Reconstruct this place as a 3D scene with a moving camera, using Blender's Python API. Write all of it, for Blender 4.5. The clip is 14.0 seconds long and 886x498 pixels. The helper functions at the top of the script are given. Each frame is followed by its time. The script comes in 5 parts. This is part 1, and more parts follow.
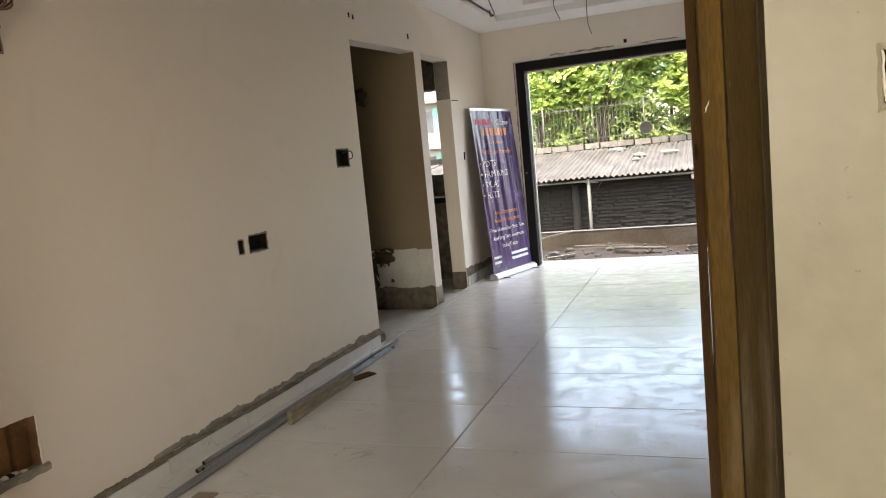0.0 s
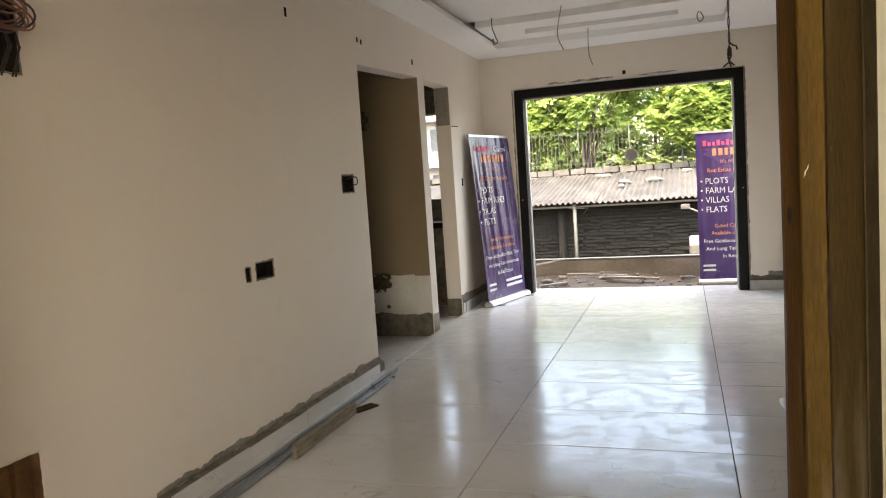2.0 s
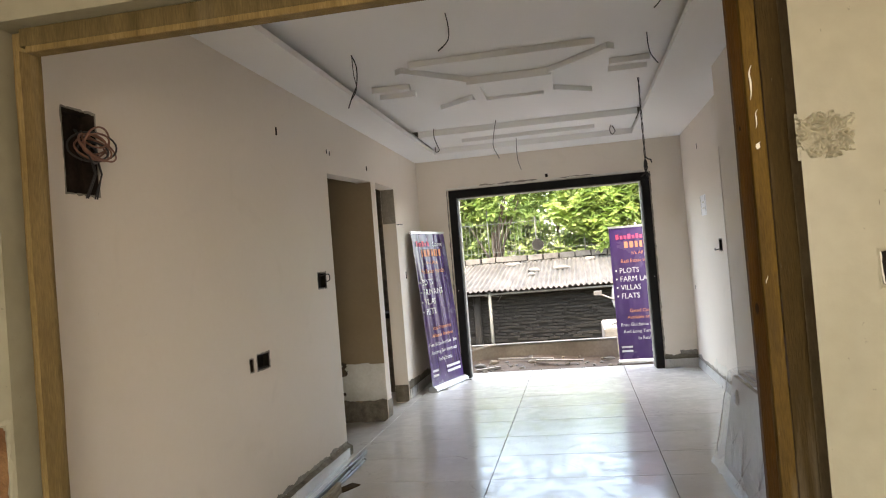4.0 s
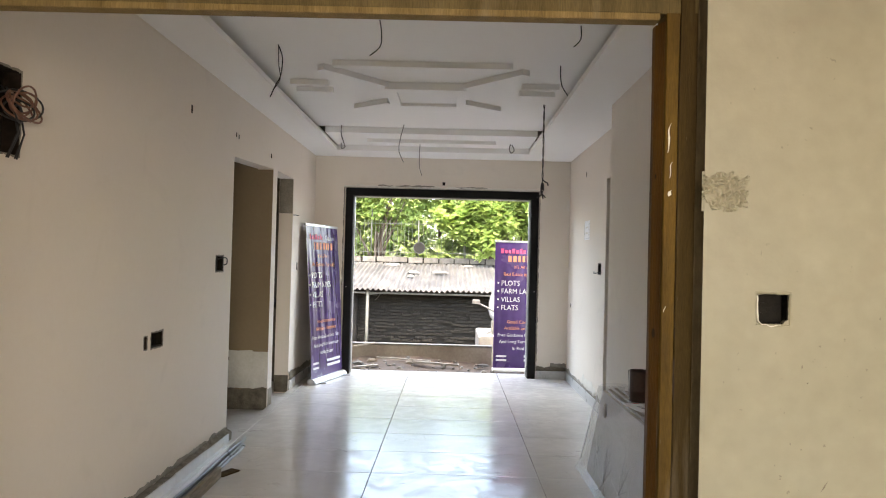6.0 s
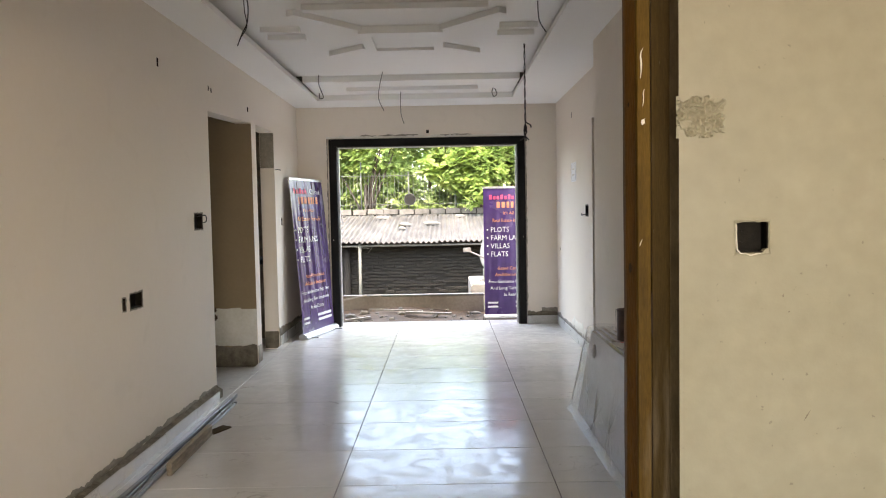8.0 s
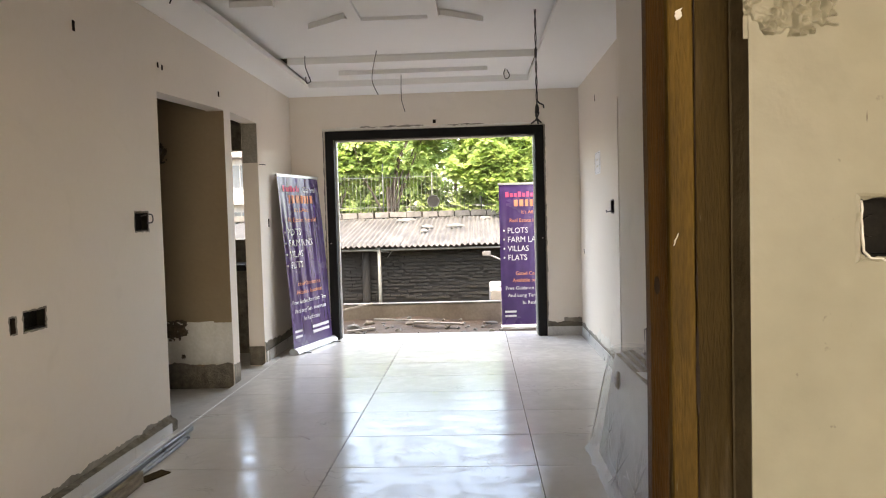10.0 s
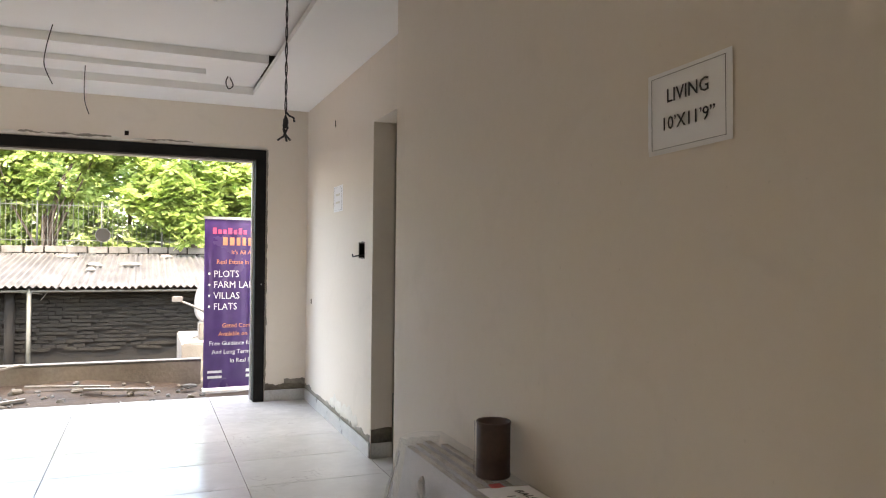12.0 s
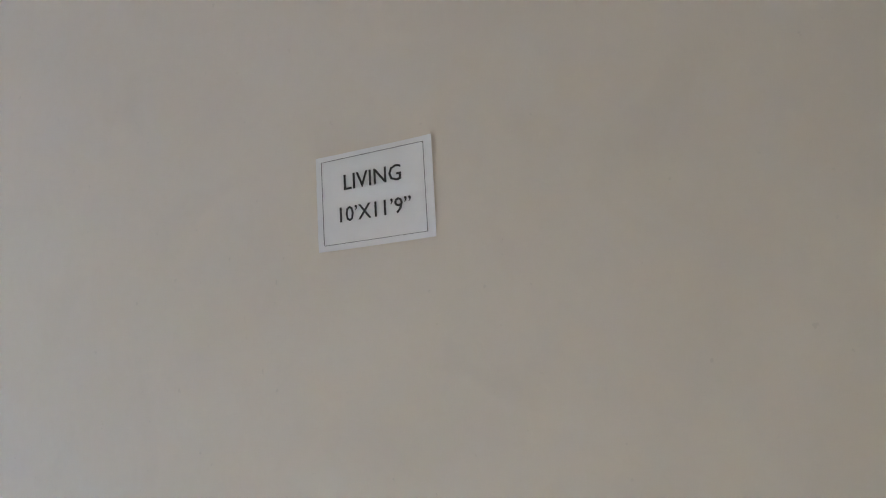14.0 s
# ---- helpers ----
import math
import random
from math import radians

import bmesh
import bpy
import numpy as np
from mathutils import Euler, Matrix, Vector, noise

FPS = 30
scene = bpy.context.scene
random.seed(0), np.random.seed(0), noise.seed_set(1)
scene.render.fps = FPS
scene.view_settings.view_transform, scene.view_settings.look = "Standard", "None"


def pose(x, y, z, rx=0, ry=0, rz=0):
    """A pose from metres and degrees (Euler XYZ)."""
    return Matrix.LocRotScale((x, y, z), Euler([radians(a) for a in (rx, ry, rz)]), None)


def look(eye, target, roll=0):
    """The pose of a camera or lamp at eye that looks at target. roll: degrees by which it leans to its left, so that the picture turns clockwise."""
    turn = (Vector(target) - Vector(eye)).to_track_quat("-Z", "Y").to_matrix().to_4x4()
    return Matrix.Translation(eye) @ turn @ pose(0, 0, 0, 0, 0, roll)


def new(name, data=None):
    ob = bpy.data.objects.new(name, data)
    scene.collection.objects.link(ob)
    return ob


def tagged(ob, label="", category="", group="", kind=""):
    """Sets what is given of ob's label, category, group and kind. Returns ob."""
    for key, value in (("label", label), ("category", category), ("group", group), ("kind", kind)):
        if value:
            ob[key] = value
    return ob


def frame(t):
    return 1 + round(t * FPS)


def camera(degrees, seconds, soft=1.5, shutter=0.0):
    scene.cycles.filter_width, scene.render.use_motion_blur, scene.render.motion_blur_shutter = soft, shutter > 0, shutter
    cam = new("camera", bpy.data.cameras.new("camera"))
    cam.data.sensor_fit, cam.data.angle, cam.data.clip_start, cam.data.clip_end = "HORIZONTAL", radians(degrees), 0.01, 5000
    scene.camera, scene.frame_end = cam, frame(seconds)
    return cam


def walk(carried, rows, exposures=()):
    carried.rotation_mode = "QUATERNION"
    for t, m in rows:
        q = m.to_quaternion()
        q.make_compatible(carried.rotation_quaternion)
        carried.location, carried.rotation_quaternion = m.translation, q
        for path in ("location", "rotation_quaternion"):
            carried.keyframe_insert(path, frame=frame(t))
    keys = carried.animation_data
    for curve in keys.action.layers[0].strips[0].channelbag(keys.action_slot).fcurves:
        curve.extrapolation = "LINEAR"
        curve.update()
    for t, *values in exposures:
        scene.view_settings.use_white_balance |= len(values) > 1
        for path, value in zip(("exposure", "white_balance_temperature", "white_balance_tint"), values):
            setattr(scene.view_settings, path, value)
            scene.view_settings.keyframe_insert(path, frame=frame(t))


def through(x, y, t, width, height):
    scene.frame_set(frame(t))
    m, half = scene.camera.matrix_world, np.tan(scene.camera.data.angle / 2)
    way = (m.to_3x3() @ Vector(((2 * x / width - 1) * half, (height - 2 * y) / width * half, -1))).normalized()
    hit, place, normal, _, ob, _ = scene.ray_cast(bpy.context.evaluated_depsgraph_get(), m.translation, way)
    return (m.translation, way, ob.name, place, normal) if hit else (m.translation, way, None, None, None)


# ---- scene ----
cam = camera(62.4, 14.0, soft=1.1)
PATH = [
    (0, (2.351, -2.259, 1.242), (1.665, -0.394, 1.019), -5.41),
    (0.5, (2.368, -2.157, 1.241), (1.601, -0.332, 0.957), -6.21),
    (1, (2.405, -2.106, 1.24), (1.58, -0.313, 0.915), -6.49),
    (1.5, (2.327, -2.158, 1.282), (1.483, -0.368, 0.993), -5.32),
    (2, (2.166, -2.25, 1.317), (1.537, -0.359, 1.142), -3.81),
    (2.5, (2.149, -2.364, 1.298), (1.71, -0.417, 1.175), -4.4),
    (3, (2.108, -2.592, 1.338), (1.723, -0.63, 1.277), -5.17),
    (5.3, (1.667, -3.08, 1.417), (1.494, -1.089, 1.504), 0.4),
    (5.5, (1.685, -3.094, 1.417), (1.596, -1.097, 1.477), 0.8),
    (6, (1.72, -3.11, 1.425), (1.697, -1.11, 1.459), 1.5),
    (6.5, (1.738, -3.105, 1.415), (1.737, -1.105, 1.422), 0.53),
    (7, (1.748, -3.078, 1.414), (1.748, -1.078, 1.391), -0),
    (7.5, (1.752, -3.04, 1.412), (1.742, -1.041, 1.347), -0.5),
    (8, (1.795, -3.027, 1.398), (1.789, -1.03, 1.298), -1.08),
    (8.2, (1.831, -3.006, 1.406), (1.828, -1.01, 1.288), -1),
    (10.3, (2.055, -1.882, 1.326), (1.954, 0.114, 1.239), -1.63),
    (10.5, (2.042, -1.757, 1.314), (1.997, 0.24, 1.221), -1.5),
    (11, (1.976, -1.432, 1.307), (1.843, 0.563, 1.265), -0.9),
    (11.5, (1.856, -1.121, 1.292), (2.117, 0.862, 1.255), -0.8),
    (12, (1.779, -0.884, 1.351), (2.53, 0.97, 1.372), 0.6),
    (12.5, (1.815, -0.638, 1.407), (2.929, 1.011, 1.601), -0.7),
    (13, (1.723, -0.524, 1.437), (3.23, 0.78, 1.606), -2.5),
    (13.5, (1.667, -0.478, 1.429), (3.326, 0.629, 1.586), -2.4),
    (14, (1.751, -0.342, 1.424), (3.479, 0.638, 1.661), -2.3),
]
walk(cam, [(t, look(eye, target, roll)) for t, eye, target, roll in PATH], exposures=[(0.0, 3.6, 8300, 12), (1.5, 3.65, 8700, 13), (3.0, 3.68, 8200, 12), (5.5, 3.95, 8000, 12), (6.5, 3.8, 7700, 12), (10.5, 3.8, 8300, 14), (11.0, 3.85, 8300, 14), (12.0, 3.95, 8200, 14), (12.5, 4.25, 8200, 14), (14.0, 4.88, 6300, 9)])

# ---- daylight ----
world = bpy.data.worlds.new("sky_world")
scene.world = world
world.use_nodes = True
wn = world.node_tree.nodes
sky = wn.new("ShaderNodeTexSky")
sky.sky_type = "NISHITA"
sky.sun_disc = False
sky.sun_elevation = radians(66)
sky.sun_rotation = radians(180)
sky.air_density, sky.dust_density = 1.0, 3.0
wn["Background"].inputs["Strength"].default_value = 0.15
world.node_tree.links.new(sky.outputs["Color"], wn["Background"].inputs["Color"])

sun = new("sun", bpy.data.lights.new("sun", "SUN"))
sun.data.energy, sun.data.angle, sun.data.color = 0.62, radians(5), (1.0, 0.95, 0.87)
sun.matrix_world = look((0, 0, 20), Vector((0, 0, 20)) + Vector((0.08, 0.40, -0.91)))

# daylight in the back window of the hall behind the camera
hall_light = new("hall_window_light", bpy.data.lights.new("hall_window_light", "AREA"))
hall_light.data.shape, hall_light.data.size, hall_light.data.size_y = "RECTANGLE", 2.2, 1.4
hall_light.data.energy, hall_light.data.color = 8.0, (1.0, 0.96, 0.92)
hall_light.matrix_world = look((2.6, -6.05, 1.7), (2.6, 0, 1.5))

# added area lamp, unseen outdoors, standing in for sky light through the patio opening
sky_fill = new("outdoor_fill_lamp", bpy.data.lights.new("outdoor_fill_lamp", "AREA"))
sky_fill.data.shape, sky_fill.data.size, sky_fill.data.size_y = "RECTANGLE", 10.0, 4.4
sky_fill.data.energy, sky_fill.data.color = 115, (0.91, 0.97, 1.0)
sky_fill.matrix_world = look((1.59, 11.5, 7.2), (1.59, 3.0, 1.0))

# ---- materials ----
MATS = {}


def material(name, c1, c2, scale=3.0, rough=0.7, bump=0.1, metal=0.0, fine=60.0, rough_var=0.1, spec=0.5, stretch=(1, 1, 1), random_tint=0.0, grain_amt=0.25, specks=0.0):
    """Two-scale mottled surface: a broad drift between two colours, a fine grain, varied gloss and a fine relief."""
    m = bpy.data.materials.new(name)
    m.use_nodes = True
    n, l = m.node_tree.nodes, m.node_tree.links
    b = n["Principled BSDF"]
    geo = n.new("ShaderNodeNewGeometry")
    mp = n.new("ShaderNodeMapping")
    mp.inputs["Scale"].default_value = stretch
    l.new(geo.outputs["Position"], mp.inputs["Vector"])
    big, small = n.new("ShaderNodeTexNoise"), n.new("ShaderNodeTexNoise")
    for tex, s, d in ((big, scale, 5.0), (small, fine, 4.0)):
        tex.inputs["Scale"].default_value, tex.inputs["Detail"].default_value = s, d
        l.new(mp.outputs["Vector"], tex.inputs["Vector"])
    ramp = n.new("ShaderNodeMapRange")
    ramp.inputs["From Min"].default_value, ramp.inputs["From Max"].default_value = 0.3, 0.7
    l.new(big.outputs["Fac"], ramp.inputs["Value"])
    mix = n.new("ShaderNodeMix")
    mix.data_type = "RGBA"
    mix.inputs["A"].default_value, mix.inputs["B"].default_value = (*c1, 1), (*c2, 1)
    l.new(ramp.outputs["Result"], mix.inputs["Factor"])
    grain = n.new("ShaderNodeMix")
    grain.data_type, grain.blend_type = "RGBA", "OVERLAY"
    grain.inputs["Factor"].default_value = grain_amt
    l.new(mix.outputs["Result"], grain.inputs["A"])
    l.new(small.outputs["Fac"], grain.inputs["B"])
    hsv = n.new("ShaderNodeHueSaturation")
    hsv.inputs["Saturation"].default_value = 0.96
    l.new(grain.outputs["Result"], hsv.inputs["Color"])
    if random_tint:
        info = n.new("ShaderNodeObjectInfo")
        vr = n.new("ShaderNodeMapRange")
        vr.inputs["To Min"].default_value, vr.inputs["To Max"].default_value = 1 - random_tint, 1 + random_tint
        l.new(info.outputs["Random"], vr.inputs["Value"])
        l.new(vr.outputs["Result"], hsv.inputs["Value"])
    if specks:
        # scattered small stains and pits
        sp, st = n.new("ShaderNodeTexNoise"), n.new("ShaderNodeTexNoise")
        sp.inputs["Scale"].default_value, sp.inputs["Detail"].default_value = 42, 3
        st.inputs["Scale"].default_value, st.inputs["Detail"].default_value, st.inputs["Distortion"].default_value = 3.2, 6, 0.8
        cur = hsv.outputs["Color"]
        for tex, lo, hi, amt, col in ((sp, 0.72, 0.76, specks, (0.12, 0.10, 0.07, 1)), (st, 0.60, 0.78, specks * 0.8, (0.25, 0.21, 0.15, 1))):
            l.new(mp.outputs["Vector"], tex.inputs["Vector"])
            mr = n.new("ShaderNodeMapRange")
            mr.inputs["From Min"].default_value, mr.inputs["From Max"].default_value, mr.inputs["To Max"].default_value = lo, hi, amt
            l.new(tex.outputs["Fac"], mr.inputs["Value"])
            mm = n.new("ShaderNodeMix")
            mm.data_type = "RGBA"
            mm.inputs["B"].default_value = col
            l.new(mr.outputs["Result"], mm.inputs["Factor"])
            l.new(cur, mm.inputs["A"])
            cur = mm.outputs["Result"]
        l.new(cur, b.inputs["Base Color"])
    else:
        l.new(hsv.outputs["Color"], b.inputs["Base Color"])
    rr = n.new("ShaderNodeMapRange")
    rr.inputs["To Min"].default_value, rr.inputs["To Max"].default_value = max(0.02, rough - rough_var), min(1, rough + rough_var)
    l.new(big.outputs["Fac"], rr.inputs["Value"])
    l.new(rr.outputs["Result"], b.inputs["Roughness"])
    b.inputs["Metallic"].default_value = metal
    b.inputs["Specular IOR Level"].default_value = spec
    if bump:
        bp = n.new("ShaderNodeBump")
        bp.inputs["Strength"].default_value, bp.inputs["Distance"].default_value = bump, 0.01
        l.new(small.outputs["Fac"], bp.inputs["Height"])
        l.new(bp.outputs["Normal"], b.inputs["Normal"])
    MATS[name] = m
    return m


putty = material("wall_putty", (0.765, 0.69, 0.60), (0.81, 0.73, 0.635), 0.8, 0.62, 0.05, fine=28, grain_amt=0.05, specks=0.10)
# cream base is lowered to offset the strong hall lamp on that side
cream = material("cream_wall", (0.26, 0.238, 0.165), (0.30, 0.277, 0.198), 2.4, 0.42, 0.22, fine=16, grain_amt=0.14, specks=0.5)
white_paint = material("ceiling_white", (0.87, 0.86, 0.84), (0.90, 0.89, 0.87), 0.7, 0.6, 0.02, fine=20, grain_amt=0.04)
base_plaster = material("base_plaster", (0.25, 0.18, 0.10), (0.31, 0.232, 0.14), 1.2, 0.85, 0.08, fine=30, specks=0.06, grain_amt=0.06)
cement = material("raw_cement", (0.20, 0.18, 0.15), (0.33, 0.30, 0.25), 6, 0.95, 0.6, fine=50)
cement_dark = material("dark_mortar", (0.10, 0.085, 0.06), (0.22, 0.19, 0.145), 14, 0.95, 0.9, fine=70)
cement_pale = material("pale_plaster", (0.68, 0.65, 0.58), (0.78, 0.75, 0.68), 5, 0.9, 0.3, fine=40)
brick_raw = material("exposed_brick", (0.13, 0.055, 0.018), (0.30, 0.155, 0.06), 8, 0.95, 0.8, fine=45)
# near-black insides: shade of the sunk boxes put into the colour; knots share it
hole_dark = material("hole_shade_and_knots", (0.02, 0.014, 0.011), (0.05, 0.035, 0.026), 12, 0.8, 0.3, fine=60, spec=0.08)
box_metal = material("shade_dark_box_metal", (0.005, 0.004, 0.003), (0.015, 0.012, 0.008), 20, 0.5, 0.2, fine=80, spec=0.1)
hacked = material("hacked_brown_plaster", (0.055, 0.036, 0.018), (0.13, 0.09, 0.05), 14, 0.95, 0.9, fine=60)
black_metal = material("black_frame", (0.006, 0.006, 0.006), (0.014, 0.013, 0.012), 5, 0.7, 0.1, spec=0.2, fine=40)
silver = material("aluminium", (0.55, 0.55, 0.55), (0.68, 0.68, 0.68), 8, 0.38, 0.03, metal=0.7)
grey_plastic = material("grey_conduit", (0.13, 0.132, 0.135), (0.20, 0.202, 0.205), 6, 0.3, 0.02)
skirt_grey = material("skirting_tile", (0.50, 0.495, 0.48), (0.60, 0.59, 0.57), 6, 0.3, 0.05, random_tint=0.05)
wood_raw = material("rough_plank", (0.17, 0.135, 0.095), (0.32, 0.27, 0.20), 9, 0.85, 0.4, stretch=(6, 1, 6))
wire_dark = material("black_wire", (0.015, 0.014, 0.014), (0.035, 0.03, 0.03), 10, 0.5, 0)
wire_copper = material("brown_wire", (0.16, 0.06, 0.04), (0.26, 0.12, 0.07), 20, 0.5, 0)
paper_white = material("paper", (0.90, 0.90, 0.92), (0.93, 0.93, 0.94), 6, 0.75, 0.05, fine=30)
ink = material("ink", (0.03, 0.03, 0.035), (0.05, 0.05, 0.055), 10, 0.7, 0)
purple = material("banner_purple", (0.062, 0.026, 0.135), (0.078, 0.034, 0.16), 4, 0.26, 0.02, fine=8, spec=0.6)
text_white = material("print_white", (0.82, 0.80, 0.84), (0.86, 0.84, 0.88), 5, 0.4, 0)
text_orange = material("print_orange", (0.85, 0.28, 0.12), (0.88, 0.32, 0.15), 5, 0.4, 0)
text_red = material("print_red", (0.80, 0.05, 0.16), (0.84, 0.07, 0.2), 5, 0.4, 0)
soil = material("soil", (0.030, 0.018, 0.010), (0.080, 0.052, 0.030), 2.5, 0.95, 1.0, fine=18)
concrete = material("old_concrete", (0.13, 0.105, 0.075), (0.22, 0.19, 0.145), 2.2, 0.9, 0.5, fine=30)
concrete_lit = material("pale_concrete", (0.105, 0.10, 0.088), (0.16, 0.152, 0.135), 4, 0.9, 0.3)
# near-black bricks and mortar: the deep shade under the eave is in the colour
brick_eave_shade = material("weathered_brick_in_shade", (0.0036, 0.0034, 0.0019), (0.0092, 0.0084, 0.005), 1.3, 0.95, 0.7, fine=40, random_tint=0.22)
mortar_dark = material("near_black_mortar", (0.0035, 0.0032, 0.002), (0.0075, 0.0068, 0.0044), 4, 0.95, 0.6)
roof_sheet = material("asbestos_sheet", (0.038, 0.038, 0.036), (0.095, 0.094, 0.09), 2.2, 0.8, 0.3, fine=30, stretch=(1, 0.5, 1))
block_stone = material("wall_block", (0.085, 0.08, 0.068), (0.15, 0.14, 0.122), 5, 0.95, 0.7, random_tint=0.2)
fence_metal = material("fence_paint", (0.065, 0.07, 0.058), (0.11, 0.116, 0.10), 6, 0.6, 0.1)
bark = material("bark", (0.09, 0.065, 0.045), (0.17, 0.13, 0.10), 6, 0.95, 0.8)
dish_white = material("dish_paint", (0.11, 0.107, 0.10), (0.15, 0.146, 0.138), 8, 0.5, 0.05)
building_white = material("white_facade", (0.30, 0.30, 0.29), (0.36, 0.36, 0.35), 1, 0.8, 0.1)
window_dark = material("window_glass_dark", (0.05, 0.06, 0.07), (0.09, 0.11, 0.12), 2, 0.2, 0)
green_panel = material("green_panel", (0.10, 0.34, 0.28), (0.14, 0.42, 0.34), 3, 0.5, 0)
rust_tin = material("brown_tin", (0.055, 0.03, 0.026), (0.10, 0.055, 0.045), 8, 0.5, 0.15)
film_edge = material("film_white_edge", (0.60, 0.58, 0.58), (0.75, 0.73, 0.73), 12, 0.25, 0.1)
board_face = material("laminate_board", (0.52, 0.49, 0.49), (0.58, 0.55, 0.55), 4, 0.4, 0.03)
board_side = material("board_edges", (0.34, 0.27, 0.20), (0.55, 0.48, 0.40), 10, 0.8, 0.3)
red_plastic = material("red_tape", (0.6, 0.05, 0.04), (0.7, 0.08, 0.06), 8, 0.5, 0)


def tile_material(name):
    """Glossy off-white vitrified tile with faint veins, dusted with dried plaster smears that dull the gloss."""
    m = material(name, (0.60, 0.585, 0.555), (0.68, 0.665, 0.635), 1.6, 0.2, 0.0, fine=7, random_tint=0.035, grain_amt=0.1)
    n, l = m.node_tree.nodes, m.node_tree.links
    b = n["Principled BSDF"]
    geo = [k for k in n if k.type == "NEW_GEOMETRY"][0]
    wave = n.new("ShaderNodeTexNoise")
    wave.inputs["Scale"].default_value, wave.inputs["Detail"].default_value, wave.inputs["Distortion"].default_value = 9.0, 6, 0.7
    l.new(geo.outputs["Position"], wave.inputs["Vector"])
    smear = n.new("ShaderNodeMapRange")
    smear.inputs["From Min"].default_value, smear.inputs["From Max"].default_value = 0.40, 0.62
    smear.inputs["To Min"].default_value, smear.inputs["To Max"].default_value = 0.11, 0.27
    l.new(wave.outputs["Fac"], smear.inputs["Value"])
    l.new(smear.outputs["Result"], b.inputs["Roughness"])
    film_relief = n.new("ShaderNodeBump")
    film_relief.inputs["Strength"].default_value, film_relief.inputs["Distance"].default_value = 0.16, 0.01
    l.new(wave.outputs["Fac"], film_relief.inputs["Height"])
    l.new(film_relief.outputs["Normal"], b.inputs["Normal"])
    vein = n.new("ShaderNodeTexNoise")
    vein.inputs["Scale"].default_value, vein.inputs["Detail"].default_value, vein.inputs["Distortion"].default_value = 2.2, 5, 2.5
    l.new(geo.outputs["Position"], vein.inputs["Vector"])
    line = n.new("ShaderNodeMath")
    line.operation = "SUBTRACT"
    line.inputs[1].default_value = 0.5
    l.new(vein.outputs["Fac"], line.inputs[0])
    ab = n.new("ShaderNodeMath")
    ab.operation = "ABSOLUTE"
    l.new(line.outputs[0], ab.inputs[0])
    vr = n.new("ShaderNodeMapRange")
    vr.inputs["From Max"].default_value, vr.inputs["To Min"].default_value, vr.inputs["To Max"].default_value = 0.012, 1.0, 0.0
    l.new(ab.outputs[0], vr.inputs["Value"])
    mx = n.new("ShaderNodeMix")
    mx.data_type = "RGBA"
    mx.inputs["B"].default_value = (0.30, 0.28, 0.25, 1)
    old = b.inputs["Base Color"].links[0].from_socket
    where = n.new("ShaderNodeTexNoise")
    where.inputs["Scale"].default_value, where.inputs["Detail"].default_value = 2.7, 3
    l.new(geo.outputs["Position"], where.inputs["Vector"])
    keep = n.new("ShaderNodeMapRange")
    keep.inputs["From Min"].default_value, keep.inputs["From Max"].default_value, keep.inputs["To Max"].default_value = 0.52, 0.66, 0.6
    l.new(where.outputs["Fac"], keep.inputs["Value"])
    both = n.new("ShaderNodeMath")
    both.operation = "MULTIPLY"
    l.new(vr.outputs["Result"], both.inputs[0])
    l.new(keep.outputs["Result"], both.inputs[1])
    l.new(both.outputs[0], mx.inputs["Factor"])
    l.new(old, mx.inputs["A"])
    l.new(mx.outputs["Result"], b.inputs["Base Color"])
    return m


tile_mat = tile_material("floor_tile")
tile_mat.node_tree.nodes["Principled BSDF"].inputs["Specular IOR Level"].default_value = 0.4


def wood_material(name, c1, c2, rough):
    m = material(name, c1, c2, 5, rough, 0.25, fine=90, spec=0.12, stretch=(3, 3, 0.35), grain_amt=0.5, specks=0.45)
    return m


frame_varnish = wood_material("varnished_wood", (0.056, 0.022, 0.0015), (0.125, 0.052, 0.004), 0.5)
frame_old = wood_material("old_wood", (0.048, 0.026, 0.0035), (0.125, 0.070, 0.008), 0.6)
head_wood = wood_material("greyed_head_wood", (0.085, 0.060, 0.022), (0.15, 0.11, 0.045), 0.7)
frame_pale = wood_material("sun_bleached_wood", (0.15, 0.098, 0.032), (0.25, 0.172, 0.07), 0.65)
frame_dark = wood_material("dark_wood", (0.030, 0.0175, 0.0042), (0.060, 0.036, 0.0085), 0.75)


def leaf_material(name, c1, c2):
    m = bpy.data.materials.new(name)
    m.use_nodes = True
    n, l = m.node_tree.nodes, m.node_tree.links
    b = n["Principled BSDF"]
    geo = n.new("ShaderNodeNewGeometry")
    mix = n.new("ShaderNodeMix")
    mix.data_type = "RGBA"
    mix.inputs["A"].default_value, mix.inputs["B"].default_value = (*c1, 1), (*c2, 1)
    l.new(geo.outputs["Random Per Island"], mix.inputs["Factor"])
    l.new(mix.outputs["Result"], b.inputs["Base Color"])
    b.inputs["Roughness"].default_value = 0.5
    tr = n.new("ShaderNodeBsdfTranslucent")
    l.new(mix.outputs["Result"], tr.inputs["Color"])
    add = n.new("ShaderNodeMixShader")
    add.inputs[0].default_value = 0.58
    l.new(b.outputs[0], add.inputs[1])
    l.new(tr.outputs[0], add.inputs[2])
    l.new(add.outputs[0], n["Material Output"].inputs["Surface"])
    return m


leaf_mat = leaf_material("broad_leaf", (0.22, 0.33, 0.09), (0.40, 0.50, 0.16))
leaf_back = leaf_material("shaded_leaf", (0.24, 0.34, 0.12), (0.40, 0.50, 0.20))

